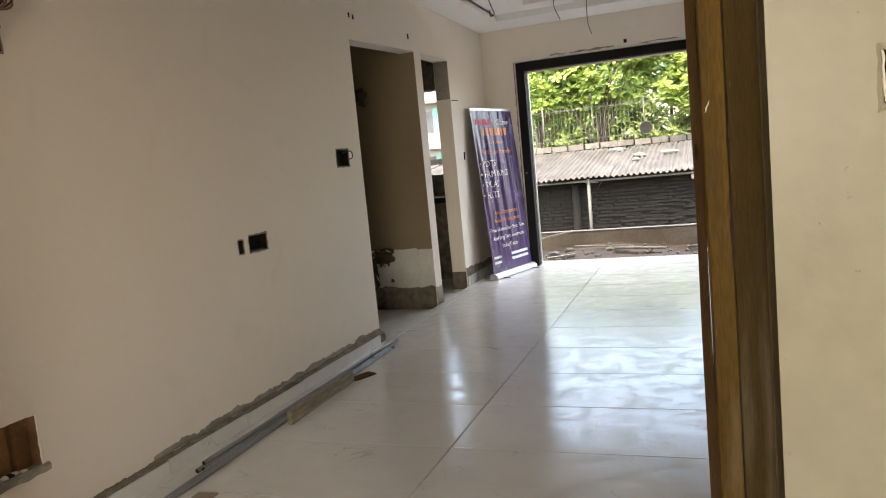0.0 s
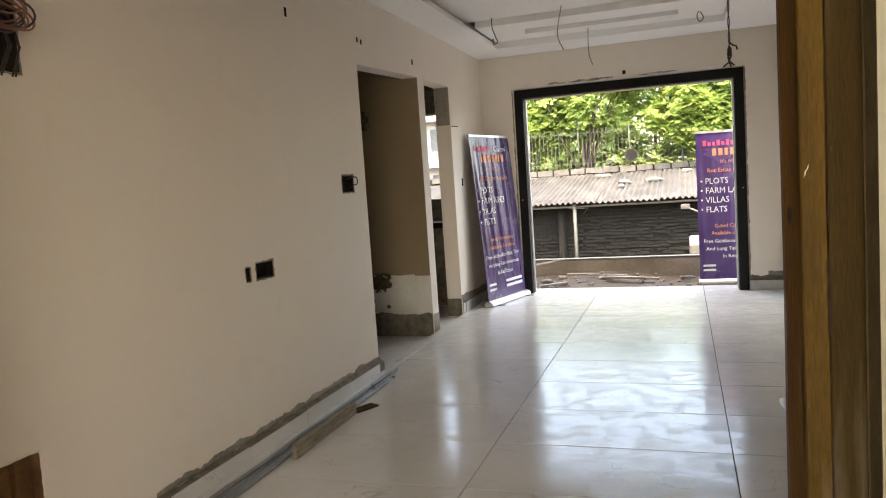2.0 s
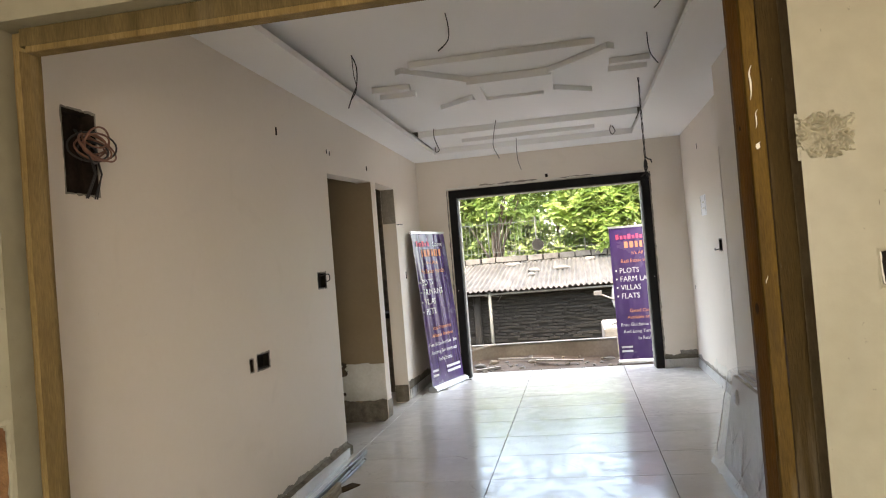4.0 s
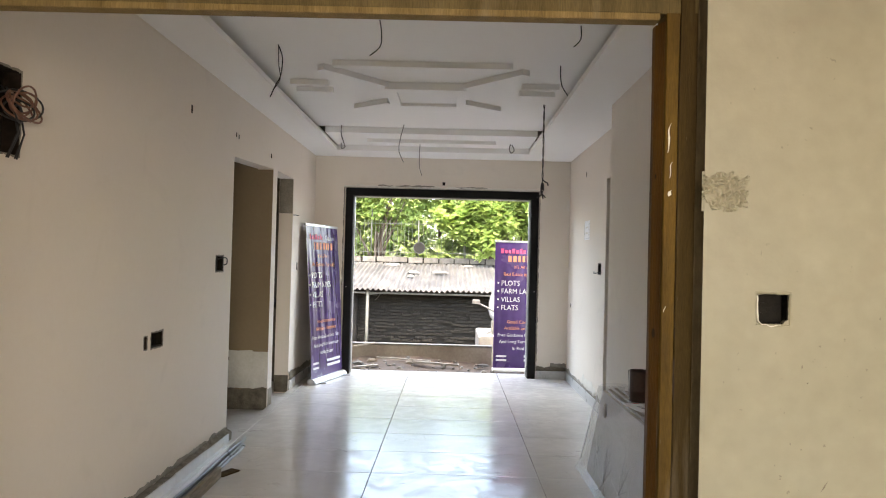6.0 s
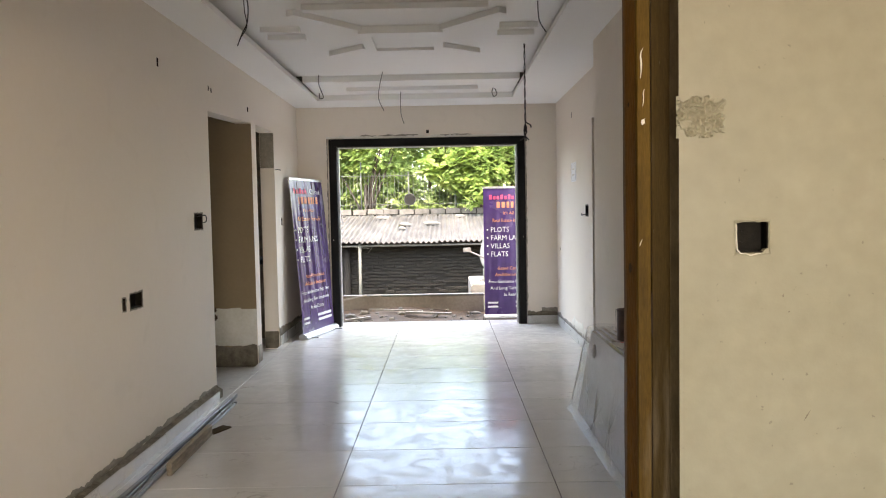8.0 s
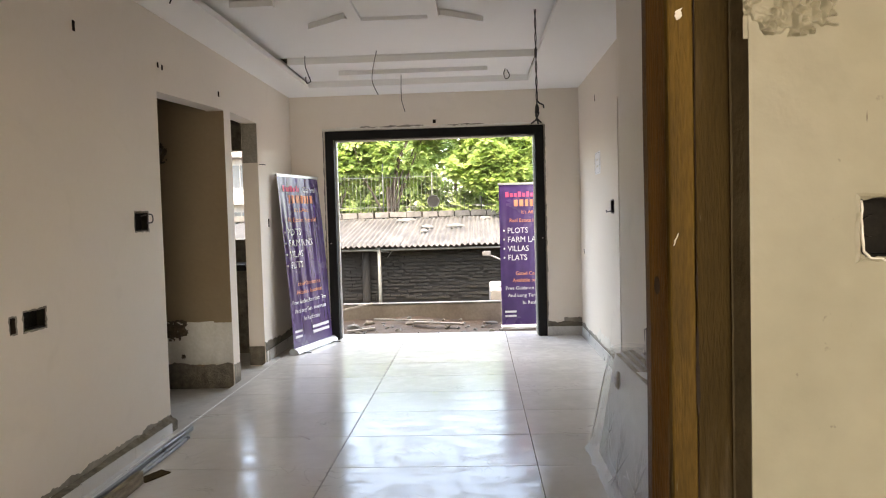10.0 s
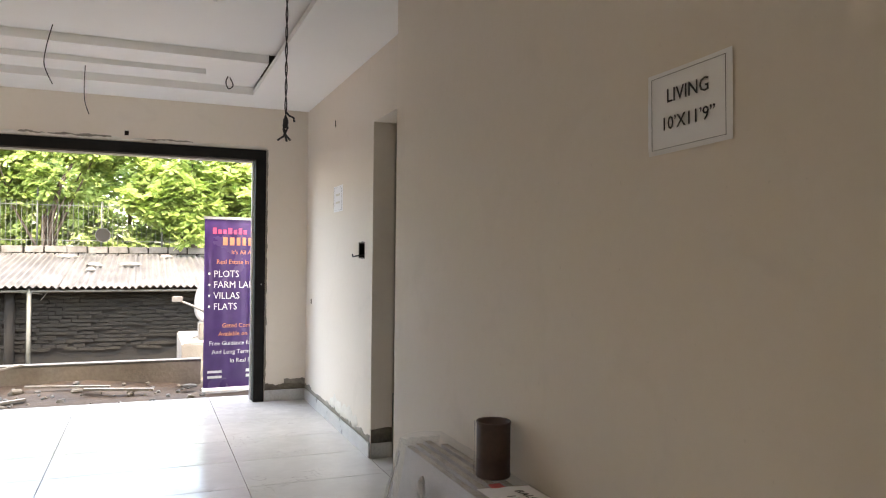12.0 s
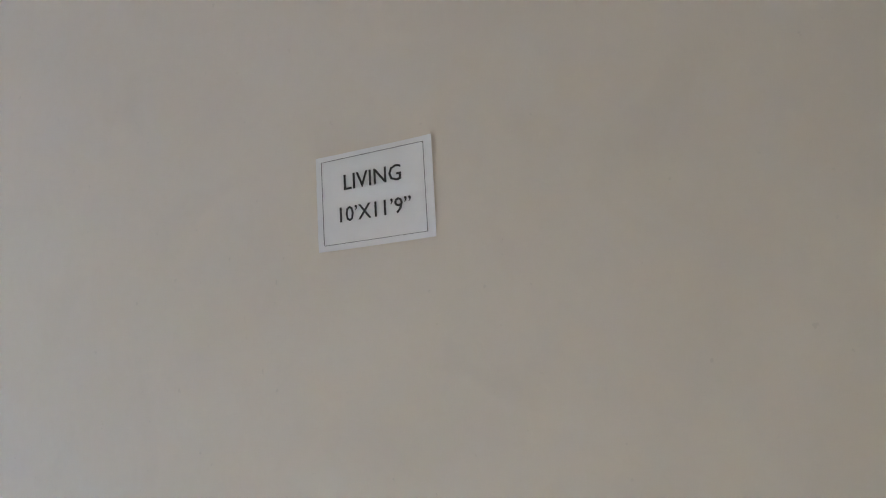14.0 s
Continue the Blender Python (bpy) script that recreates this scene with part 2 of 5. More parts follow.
film = bpy.data.materials.new("plastic_film")
film.use_nodes = True
fn, fl = film.node_tree.nodes, film.node_tree.links
fb = fn["Principled BSDF"]
fb.inputs["Base Color"].default_value = (0.8, 0.8, 0.82, 1)
fb.inputs["Roughness"].default_value = 0.22
ft = fn.new("ShaderNodeBsdfTransparent")
fm = fn.new("ShaderNodeMixShader")
fnz = fn.new("ShaderNodeTexNoise")
fnz.inputs["Scale"].default_value, fnz.inputs["Detail"].default_value, fnz.inputs["Distortion"].default_value = 7, 4, 1.5
fr = fn.new("ShaderNodeMapRange")
fr.inputs["To Min"].default_value, fr.inputs["To Max"].default_value = 0.06, 0.34
fl.new(fnz.outputs["Fac"], fr.inputs["Value"])
fl.new(fr.outputs["Result"], fm.inputs[0])
fl.new(ft.outputs[0], fm.inputs[1])
fl.new(fb.outputs[0], fm.inputs[2])
fl.new(fm.outputs[0], fn["Material Output"].inputs["Surface"])


# ---- building helpers ----
def mesh_from(name, verts, faces, mats, idx=None, smooth=False):
    me = bpy.data.meshes.new(name)
    me.from_pydata([tuple(v) for v in verts], [], faces)
    for m in (mats if isinstance(mats, (list, tuple)) else [mats]):
        me.materials.append(m)
    if idx:
        me.polygons.foreach_set("material_index", idx)
    if smooth:
        me.polygons.foreach_set("use_smooth", [True] * len(me.polygons))
    me.update()
    return me


def thing(name, label, category, m=None, group="", kind=""):
    ob = new(name)
    ob.empty_display_size = 0.1
    if m is not None:
        ob.matrix_world = m
    return tagged(ob, label, category, group, kind)


def part(name, data, mat, parent=None, label=""):
    """One mesh object from a bmesh or a mesh, under a thing or a part."""
    if isinstance(data, bmesh.types.BMesh):
        me = bpy.data.meshes.new(name)
        data.to_mesh(me)
        data.free()
        me.materials.append(mat)
    else:
        me = data
        if mat is not None and not me.materials:
            me.materials.append(mat)
    ob = new(name, me)
    if parent is not None:
        ob.parent = parent
    if label:
        ob["label"] = label
    return ob


def box_bm(x0, x1, y0, y1, z0, z1, bevel=0.0, bm=None):
    own = bm is None
    bm = bm or bmesh.new()
    r = bmesh.ops.create_cube(bm, size=1.0)
    c = Vector(((x0 + x1) / 2, (y0 + y1) / 2, (z0 + z1) / 2))
    for v in r["verts"]:
        v.co = Vector((v.co.x * (x1 - x0), v.co.y * (y1 - y0), v.co.z * (z1 - z0))) + c
    if bevel and own:
        bmesh.ops.bevel(bm, geom=list(bm.edges), offset=bevel, segments=2, affect="EDGES")
    return bm


def tube_mesh(name, pts, r, sides=8, mat=None, caps=True):
    """A round tube along a line of points."""
    pts = [Vector(p) for p in pts]
    verts, faces = [], []
    for i, p in enumerate(pts):
        d = (pts[min(i + 1, len(pts) - 1)] - pts[max(i - 1, 0)]).normalized()
        u = d.orthogonal().normalized() if i == 0 else (u - d * u.dot(d)).normalized()
        w = d.cross(u)
        rr = r[i] if isinstance(r, (list, tuple)) else r
        for k in range(sides):
            a = 2 * math.pi * k / sides
            verts.append(p + u * (rr * math.cos(a)) + w * (rr * math.sin(a)))
    for i in range(len(pts) - 1):
        for k in range(sides):
            a, b = i * sides + k, i * sides + (k + 1) % sides
            faces.append((a, b, b + sides, a + sides))
    if caps:
        faces += [tuple(range(sides))[::-1], tuple(range((len(pts) - 1) * sides, len(pts) * sides))]
    me = mesh_from(name, verts, faces, mat if mat else [], smooth=True)
    return me


def wall_mesh(name, axis, pos, thick, u0, u1, v0, v1, mats, through=(), recess=()):
    """A slab whose front lies at axis = pos and that goes back by thick. through: openings; recess: sunk boxes (u0, u1, v0, v1, depth, material)."""
    us = sorted({u0, u1, *[h[i] for h in (*through, *recess) for i in (0, 1)]})
    vs = sorted({v0, v1, *[h[i] for h in (*through, *recess) for i in (2, 3)]})
    verts, faces, idx = [], [], []

    def P(u, v, d):
        w = pos + d
        return (w, u, v) if axis == "x" else (u, w, v)

    def quad(a, b, c, d, m=0):
        k = len(verts)
        verts.extend((a, b, c, d))
        faces.append((k, k + 1, k + 2, k + 3))
        idx.append(m)

    def inside(u, v, h):
        return h[0] < u < h[1] and h[2] < v < h[3]
    for i in range(len(us) - 1):
        for j in range(len(vs) - 1):
            a, b, c, d = us[i], us[i + 1], vs[j], vs[j + 1]
            mu, mv = (a + b) / 2, (c + d) / 2
            if any(inside(mu, mv, h) for h in through):
                continue
            if not any(inside(mu, mv, h) for h in recess):
                quad(P(a, c, 0), P(b, c, 0), P(b, d, 0), P(a, d, 0))
            quad(P(a, c, thick), P(a, d, thick), P(b, d, thick), P(b, c, thick))
    for h, dep, m in [(h, thick, 0) for h in through] + [(h, h[4], h[5]) for h in recess]:
        a, b, c, d = h[:4]
        quad(P(a, c, 0), P(a, d, 0), P(a, d, dep), P(a, c, dep), m)
        quad(P(b, c, 0), P(b, c, dep), P(b, d, dep), P(b, d, 0), m)
        quad(P(a, d, 0), P(b, d, 0), P(b, d, dep), P(a, d, dep), m)
        if c > v0 + 1e-4 or len(h) > 4:
            quad(P(a, c, 0), P(a, c, dep), P(b, c, dep), P(b, c, 0), m)
        if len(h) > 4:
            quad(P(a, c, dep), P(a, d, dep), P(b, d, dep), P(b, c, dep), m)
    quad(P(u0, v0, 0), P(u0, v1, 0), P(u0, v1, thick), P(u0, v0, thick))
    quad(P(u1, v0, 0), P(u1, v0, thick), P(u1, v1, thick), P(u1, v1, 0))
    quad(P(u0, v1, 0), P(u1, v1, 0), P(u1, v1, thick), P(u0, v1, thick))
    me = mesh_from(name, verts, faces, mats, idx)
    bm = bmesh.new()
    bm.from_mesh(me)
    bmesh.ops.remove_doubles(bm, verts=bm.verts, dist=1e-5)
    bmesh.ops.recalc_face_normals(bm, faces=bm.faces)
    bm.to_mesh(me)
    bm.free()
    return me


def ragged(name, axis, pos, proud, u0, u1, v0, v1, mat, parent, rag=0.03, seed=0, step=0.02, rag_low=0.0, ends=0.0):
    """A thin uneven coat of mortar on a wall, with a ragged upper (and lower) edge."""
    n = max(4, int(abs(u1 - u0) / step))
    verts, faces = [], []

    def P(u, v, d):
        return (pos + d, u, v) if axis == "x" else (u, pos + d, v)
    for i in range(n + 1):
        f = i / n
        u = u0 + (u1 - u0) * f
        w = noise.noise((u * 9 + seed, seed * 1.7, 0)) * rag + noise.noise((u * 37, seed, 3)) * rag * 0.5
        lo = noise.noise((u * 11 + seed, 5, seed)) * rag_low + noise.noise((u * 41, 5, seed)) * rag_low * 0.4
        e = 1.0 if not ends else min(1, min(f, 1 - f) / ends) ** 0.5
        mid = (v0 + v1) / 2
        top, bot = mid + (v1 + w - mid) * e, mid + (v0 + lo - mid) * e
        bulge = proud * (0.8 + 0.5 * noise.noise((u * 20, seed, 9)))
        verts += [P(u, bot, 0), P(u, bot, bulge * 0.9), P(u, (top + bot) / 2, bulge), P(u, top, bulge * 0.7), P(u, top + 0.004, 0)]
    for i in range(n):
        for k in range(4):
            a = i * 5 + k
            faces.append((a, a + 1, a + 6, a + 5))
    return part(name, mesh_from(name, verts, faces, mat, smooth=True), None, parent)


def text_mesh(body, size, align="LEFT", depth=0.0006):
    cu = bpy.data.curves.new("lettering", "FONT")
    cu.body, cu.size, cu.align_x, cu.extrude, cu.resolution_u = body, size, align, depth, 2
    ob = bpy.data.objects.new("lettering", cu)
    me = bpy.data.meshes.new_from_object(ob)
    bpy.data.objects.remove(ob)
    bpy.data.curves.remove(cu)
    return me


def structure(name, me, label="", category="wall"):
    ob = part(name, me, None)
    return tagged(ob, label, category, kind="structure")


# ---- the room ----
W, D, CZ = 3.18, 6.0, 2.705
DOOR_F, DOOR_B = -0.99, -0.80
wall_left = structure("wall_left", wall_mesh(
    "wall_left", "x", 0.0, -0.15, DOOR_B, D, -0.04, 2.9, [putty, hole_dark, brick_raw],
    through=[(2.60, 3.86, -0.04, 2.235), (4.02, 4.755, -0.04, 2.271)],
    recess=[(2.215, 2.40, 1.305, 1.425, -0.05, 1), (1.10, 1.275, 0.875, 0.968, -0.045, 1), (1.003, 1.05, 0.878, 0.955, -0.045, 1),
            (1.628, 1.656, 2.352, 2.407, -0.05, 1), (2.625, 2.65, 2.365, 2.40, -0.05, 1), (2.69, 2.715, 2.36, 2.395, -0.05, 1),
            (3.74, 3.775, 2.355, 2.40, -0.05, 1), (-0.628, -0.342, 0.285, 0.488, -0.075, 2), (-0.44, -0.24, 1.795, 2.13, -0.07, 1),
            (5.02, 5.06, 1.29, 1.37, -0.05, 1)]), "beige putty-coated wall with cut-out switch boxes", "wall")
for v in wall_left.data.vertices:
    if abs(v.co.z - 2.235) < 1e-4 and 2.5 < v.co.y < 3.9:
        v.co.z += -0.03 + (v.co.y - 2.6) / 1.26 * 0.06

wall_far = structure("wall_far", wall_mesh(
    "wall_far", "y", D, 0.2, -0.15, 4.6, -0.06, 2.9, [putty, hole_dark],
    through=[(0.385, 2.797, -0.06, 2.32)],
    recess=[(1.588, 1.622, 2.372, 2.412, 0.05, 1)]), "beige wall with a wide patio opening", "wall")
# kitchen part of the far wall in a much darker material
structure("wall_kitchen_window", wall_mesh("wall_kitchen_window", "y", D + 0.002, 0.196, -3.2, -0.151, -0.06, 2.9, [cement_dark],
          through=[(-1.75, -0.54, 1.15, 2.15)]), "dark kitchen wall with a window opening", "wall")
tagged(part("kitchen_counter", box_bm(-3.2, -0.16, 5.40, 6.0, 0.84, 0.90, 0.004), black_metal), "black stone kitchen counter slab under a window", "counter")
part("support_wall", box_bm(-3.2, -0.16, 5.46, 5.99, -0.03, 0.838), cement_dark, bpy.data.objects["kitchen_counter"])
wall_right_far = structure("wall_right_far", wall_mesh(
    "wall_right_far", "x", W, 0.15, 2.71, D, 0, 2.9, [putty, hole_dark],
    through=[(2.7101, 3.83, 0, 2.25)],
    recess=[(4.02, 4.17, 1.335, 1.445, 0.05, 1), (5.755, 5.79, 0.91, 0.955, 0.05, 1), (4.90, 4.93, 2.39, 2.445, 0.05, 1)]),
    "beige wall with a doorless opening", "wall")
wall_right_near = structure("wall_right_near", wall_mesh("wall_right_near", "x", 2.97, 0.36, DOOR_B, 2.71, 0, 2.9, [putty]),
                            "smooth beige putty-coated wall", "wall")
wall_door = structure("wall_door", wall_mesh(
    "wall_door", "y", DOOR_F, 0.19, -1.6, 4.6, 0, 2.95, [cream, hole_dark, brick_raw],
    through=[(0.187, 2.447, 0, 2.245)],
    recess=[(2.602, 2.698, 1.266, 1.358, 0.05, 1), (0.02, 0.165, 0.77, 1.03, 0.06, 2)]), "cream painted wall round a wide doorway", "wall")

# side spaces: passage, kitchen, room beyond the opening, and the hall
structure("wall_passage_far", wall_mesh("wall_passage_far", "y", 3.86, 0.16, -3.2, -0.15, -0.04, 2.9, [base_plaster]), "tan plastered wall with hacked plaster at its base", "wall")
structure("wall_passage_near", wall_mesh("wall_passage_near", "y", 1.6, -0.12, -3.2, -0.15, -0.04, 2.9, [base_plaster]), "plain tan plastered wall", "wall")
structure("wall_outer_left", wall_mesh("wall_outer_left", "x", -3.2, -0.15, 1.5, 6.2, -0.04, 2.9, [base_plaster]), "plain tan plastered wall", "wall")
structure("wall_right_room", wall_mesh("wall_right_room", "x", 4.6, 0.15, -6.2, 6.2, 0, 2.95, [putty]), "plain beige wall", "wall")
structure("wall_right_room_near", wall_mesh("wall_right_room_near", "y", 2.2, -0.1, 3.33, 4.6, 0, 2.9, [putty]), "plain beige wall", "wall")
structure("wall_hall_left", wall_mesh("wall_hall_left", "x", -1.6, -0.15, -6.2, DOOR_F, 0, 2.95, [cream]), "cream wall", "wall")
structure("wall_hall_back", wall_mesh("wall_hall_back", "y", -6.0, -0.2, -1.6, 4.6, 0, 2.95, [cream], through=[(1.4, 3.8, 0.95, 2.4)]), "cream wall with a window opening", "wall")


# ---- ceiling with its stepped tray ----
def ceiling_mesh():
    bm = bmesh.new()
    x0, x1, y0, y1 = 0.348, 2.60, 0.05, 5.46
    for b in ((-3.2, x0, DOOR_B, 6.0), (x1, 4.6, DOOR_B, 6.0), (x0, x1, DOOR_B, y0), (x0, x1, y1, 6.0)):
        box_bm(*b, CZ, 2.745, bm=bm)
    # recess that runs back above the lip on the long sides
    for b in ((-3.2, x0 - 0.10, DOOR_B, 6.0), (x1 + 0.10, 4.6, DOOR_B, 6.0), (x0 - 0.10, x1 + 0.10, DOOR_B, y0), (x0 - 0.10, x1 + 0.10, y1, 6.0)):
        box_bm(*b, 2.7455, 2.86, bm=bm)
    box_bm(x0 - 0.10, x1 + 0.10, y0, 4.62, 2.83, 2.89, bm=bm)
    box_bm(x0, x1, 4.62, y1, 2.768, 2.90, bm=bm)
    box_bm(0.757, 2.18, 4.97, 5.06, 2.728, 2.7675, bm=bm)
    z0, z1 = 2.788, 2.8295
    box_bm(0.846, 2.12, 2.02, 2.09, z0, z1, bm=bm)

    def bar(ax, ay, bx, by, w=0.07, za=z0):
        d = Vector((bx - ax, by - ay, 0))
        n = Vector((-d.y, d.x, 0)).normalized() * (w / 2)
        r = bmesh.ops.create_cube(bm, size=1.0)
        for v in r["verts"]:
            p = Vector((ax, ay, 0)) + d * (v.co.x + 0.5) + n * (2 * v.co.y)
            v.co = Vector((p.x, p.y, za if v.co.z < 0 else z1))
    bar(0.74, 2.15, 1.17, 2.66)
    bar(2.23, 2.18, 1.80, 2.66)
    bar(0.83, 3.50, 1.15, 3.24)
    bar(2.11, 3.48, 1.80, 3.24)
    for y in (2.60, 2.84):
        box_bm(0.42, 0.716, y, y + 0.07, z0, z1, bm=bm)
        box_bm(2.24, 2.53, y - 0.01, y + 0.06, z0, z1, bm=bm)
    zc = 2.772
    box_bm(1.16, 1.81, 2.63, 2.74, zc, z1, bm=bm)
    box_bm(1.16, 1.81, 3.24, 3.33, zc, z1, bm=bm)
    box_bm(1.16, 1.25, 2.74, 3.24, zc, z1, bm=bm)
    box_bm(1.73, 1.81, 2.74, 3.24, zc, z1, bm=bm)
    box_bm(1.2505, 1.7295, 2.7405, 3.2395, 2.796, z1, bm=bm)
    return bm


tagged(part("ceiling", ceiling_mesh(), white_paint), "white gypsum false ceiling with a stepped tray and geometric mouldings", "ceiling", kind="structure")
tagged(part("ceiling_hall", box_bm(-1.75, 4.75, -6.2, DOOR_F, 2.95, 3.05), white_paint), "plain white ceiling", "ceiling", kind="structure")
tagged(part("roof_slab", box_bm(-3.35, 4.75, -6.2, 6.2, 3.06, 3.2), concrete), "concrete roof slab", "roof", kind="structure")
tagged(part("wall_top_band", box_bm(-3.2, 4.6, DOOR_B + 0.002, 6.0, 2.905, 3.05), concrete), "concrete slab above the false ceiling", "ceiling", kind="structure")

# ---- floor bed (tiles follow at the end of the file) ----
floor = tagged(part("floor", box_bm(0.0, W + 1.42, DOOR_B - 0.15, 6.36, -0.15, -0.012), cement_dark), "off-white vitrified floor tiles with plaster smears", "floor", kind="structure")
tagged(part("floor_passage", box_bm(-3.2, -0.001, 1.5, 6.0, -0.15, -0.03), tile_mat), "dusty pale floor", "floor", kind="structure")
tagged(part("floor_hall", box_bm(-1.6, 4.6, -6.2, DOOR_B - 0.151, -0.15, 0.0), tile_mat), "pale tiled floor", "floor", kind="structure")

# ---- outdoors ----
def ground_mesh():
    verts, faces = [], []
    xs = sorted({-400, -120, -40, -15, *[round(-6 + 0.25 * i, 3) for i in range(57)], 15, 40, 120, 400})
    ys = sorted({-400, -100, -30, -10, 0, 4, 6.05, *[round(6.3 + 0.14 * i, 3) for i in range(9)], 7.6, 8.2, 9, 12, 16, 20, 25, 40, 120, 400})
    for y in ys:
        for x in xs:
            z = -0.3
            if 6.2 < y < 7.5:
                z = -0.045 + 0.05 * noise.noise((x * 1.7, y * 2.2, 0)) + 0.035 * noise.noise((x * 5, y * 5, 2)) + 0.13 * max(0, 1 - abs(x - 1.1) / 1.3) * (y - 6.3)
                z = min(z, -0.02) if y < 6.4 else z
            elif 7.5 <= y < 9:
                z = -0.2
            elif 9 <= y:
                z = -1.6
            verts.append((x, y, z))
    n = len(xs)
    for j in range(len(ys) - 1):
        for i in range(n - 1):
            a = j * n + i
            faces.append((a, a + 1, a + n + 1, a + n))
    return mesh_from("ground", verts, faces, soil, smooth=True)


tagged(part("ground", ground_mesh(), None), "bare brown soil with rubble", "ground", kind="structure")


# ---- wide patio opening: black frame with a pale aluminium rim ----
def patio_frame():
    f = thing("patio_door_frame", "black-coated metal frame of the wide patio opening, without its doors", "door frame", pose(0, 0, 0))
    a, b, h, w = 0.385, 2.797, 2.32, 0.098
    part("jamb", box_bm(a + 0.003, a + w, D - 0.012, D + 0.10, -0.012, h - w, 0.004), black_metal, f)
    part("jamb", box_bm(b - w, b - 0.003, D - 0.012, D + 0.10, -0.012, h - w, 0.004), black_metal, f)
    part("head", box_bm(a + 0.003, b - 0.003, D - 0.012, D + 0.10, h - w, h - 0.003, 0.004), black_metal, f)
    part("rim", box_bm(a + w - 0.025, a + w + 0.012, D + 0.102, D + 0.16, -0.012, h - w + 0.01, 0.003), silver, f, "pale aluminium rim")
    part("rim", box_bm(b - w - 0.016, b - w + 0.025, D + 0.102, D + 0.16, -0.012, h - w + 0.01, 0.003), silver, f, "pale aluminium rim")
    part("rim", box_bm(a + w - 0.025, b - w + 0.025, D + 0.102, D + 0.16, h - w - 0.012, h - w + 0.02, 0.003), silver, f, "pale aluminium rim")
    for z in (1.08,):
        for x in (a + 0.035, b - 0.035):
            bm = bmesh.new()
            bmesh.ops.create_cone(bm, segments=10, radius1=0.007, radius2=0.006, depth=0.006, cap_ends=True)
            bmesh.ops.rotate(bm, verts=bm.verts, matrix=Matrix.Rotation(radians(90), 3, "X"))
            bmesh.ops.translate(bm, verts=bm.verts, vec=(x, D - 0.014, z))
            part("screw", bm, silver, f)
    return f


patio_frame()
# broken plaster edge round the frame
ragged("plaster_edge", "y", D, -0.006, 0.36, 2.80, 2.322, 2.345, cement_pale, wall_far, 0.018, 3, 0.012)
ragged("plaster_edge", "y", D, -0.004, 1.0, 1.5, 2.34, 2.36, cement, wall_far, 0.014, 8, 0.012, ends=0.3)
for k, (ua, ub, zt, sd) in enumerate(((0.42, 0.70, 2.350, 51), (0.78, 0.98, 2.358, 52), (1.28, 1.52, 2.354, 53), (1.72, 2.15, 2.356, 54), (2.30, 2.62, 2.348, 55))):
    ragged("plaster_smear", "y", D, -0.003, ua, ub, 2.335, zt, cement if k % 2 else cement_pale, wall_far, 0.02, sd, 0.01, ends=0.4)
for s, x in enumerate((0.372, 2.800)):
    me = bpy.data.meshes.new("plaster_edge")
    vs, fs = [], []
    for i in range(90):
        z = 0.12 + 2.2 * i / 89
        wv = 0.009 + 0.008 * noise.noise((z * 13, s * 5, 0)) + 0.006 * noise.noise((z * 50, s, 1))
        vs += [(x, D, z), (x, D - 0.005, z), (x + wv * (1 if s else -1), D - 0.003, z), (x + wv * (1.3 if s else -1.3), D, z)]
    for i in range(89):
        for k in range(3):
            q = i * 4 + k
            fs.append((q, q + 1, q + 5, q + 4))
    part("plaster_edge", mesh_from("plaster_edge", vs, fs, cement), None, wall_far)


# ---- rough wooden door frame towards the hall ----
def uneven_post(x0, x1, y0, y1, z0, z1, seed, amp=0.0025, n=40):
    """A long sawn piece with slightly wavering arrises."""
    vs, fs = [], []
    for i in range(n + 1):
        z = z0 + (z1 - z0) * i / n
        for k, (x, y) in enumerate(((x0, y0), (x0 + 0.006, y0 - 0.0), (x1, y0), (x1, y1), (x0, y1))):
            dx = amp * noise.noise((z * 4 + seed, k * 3.1, 0))
            dy = amp * noise.noise((z * 5 + seed, k * 2.3, 4))
            if k == 0:
                y += 0.006
            vs.append((x + dx, y + dy, z))
    for i in range(n):
        for k in range(5):
            a, b = i * 5 + k, i * 5 + (k + 1) % 5
            fs.append((a, b, b + 5, a + 5))
    fs += [(4, 3, 2, 1, 0), tuple(n * 5 + k for k in range(5))]
    return mesh_from("post", vs, fs, frame_old)


grout_mat = material("brown_grout", (0.085, 0.062, 0.032), (0.135, 0.102, 0.058), 12, 0.9, 0.25, fine=60, spec=0.15)


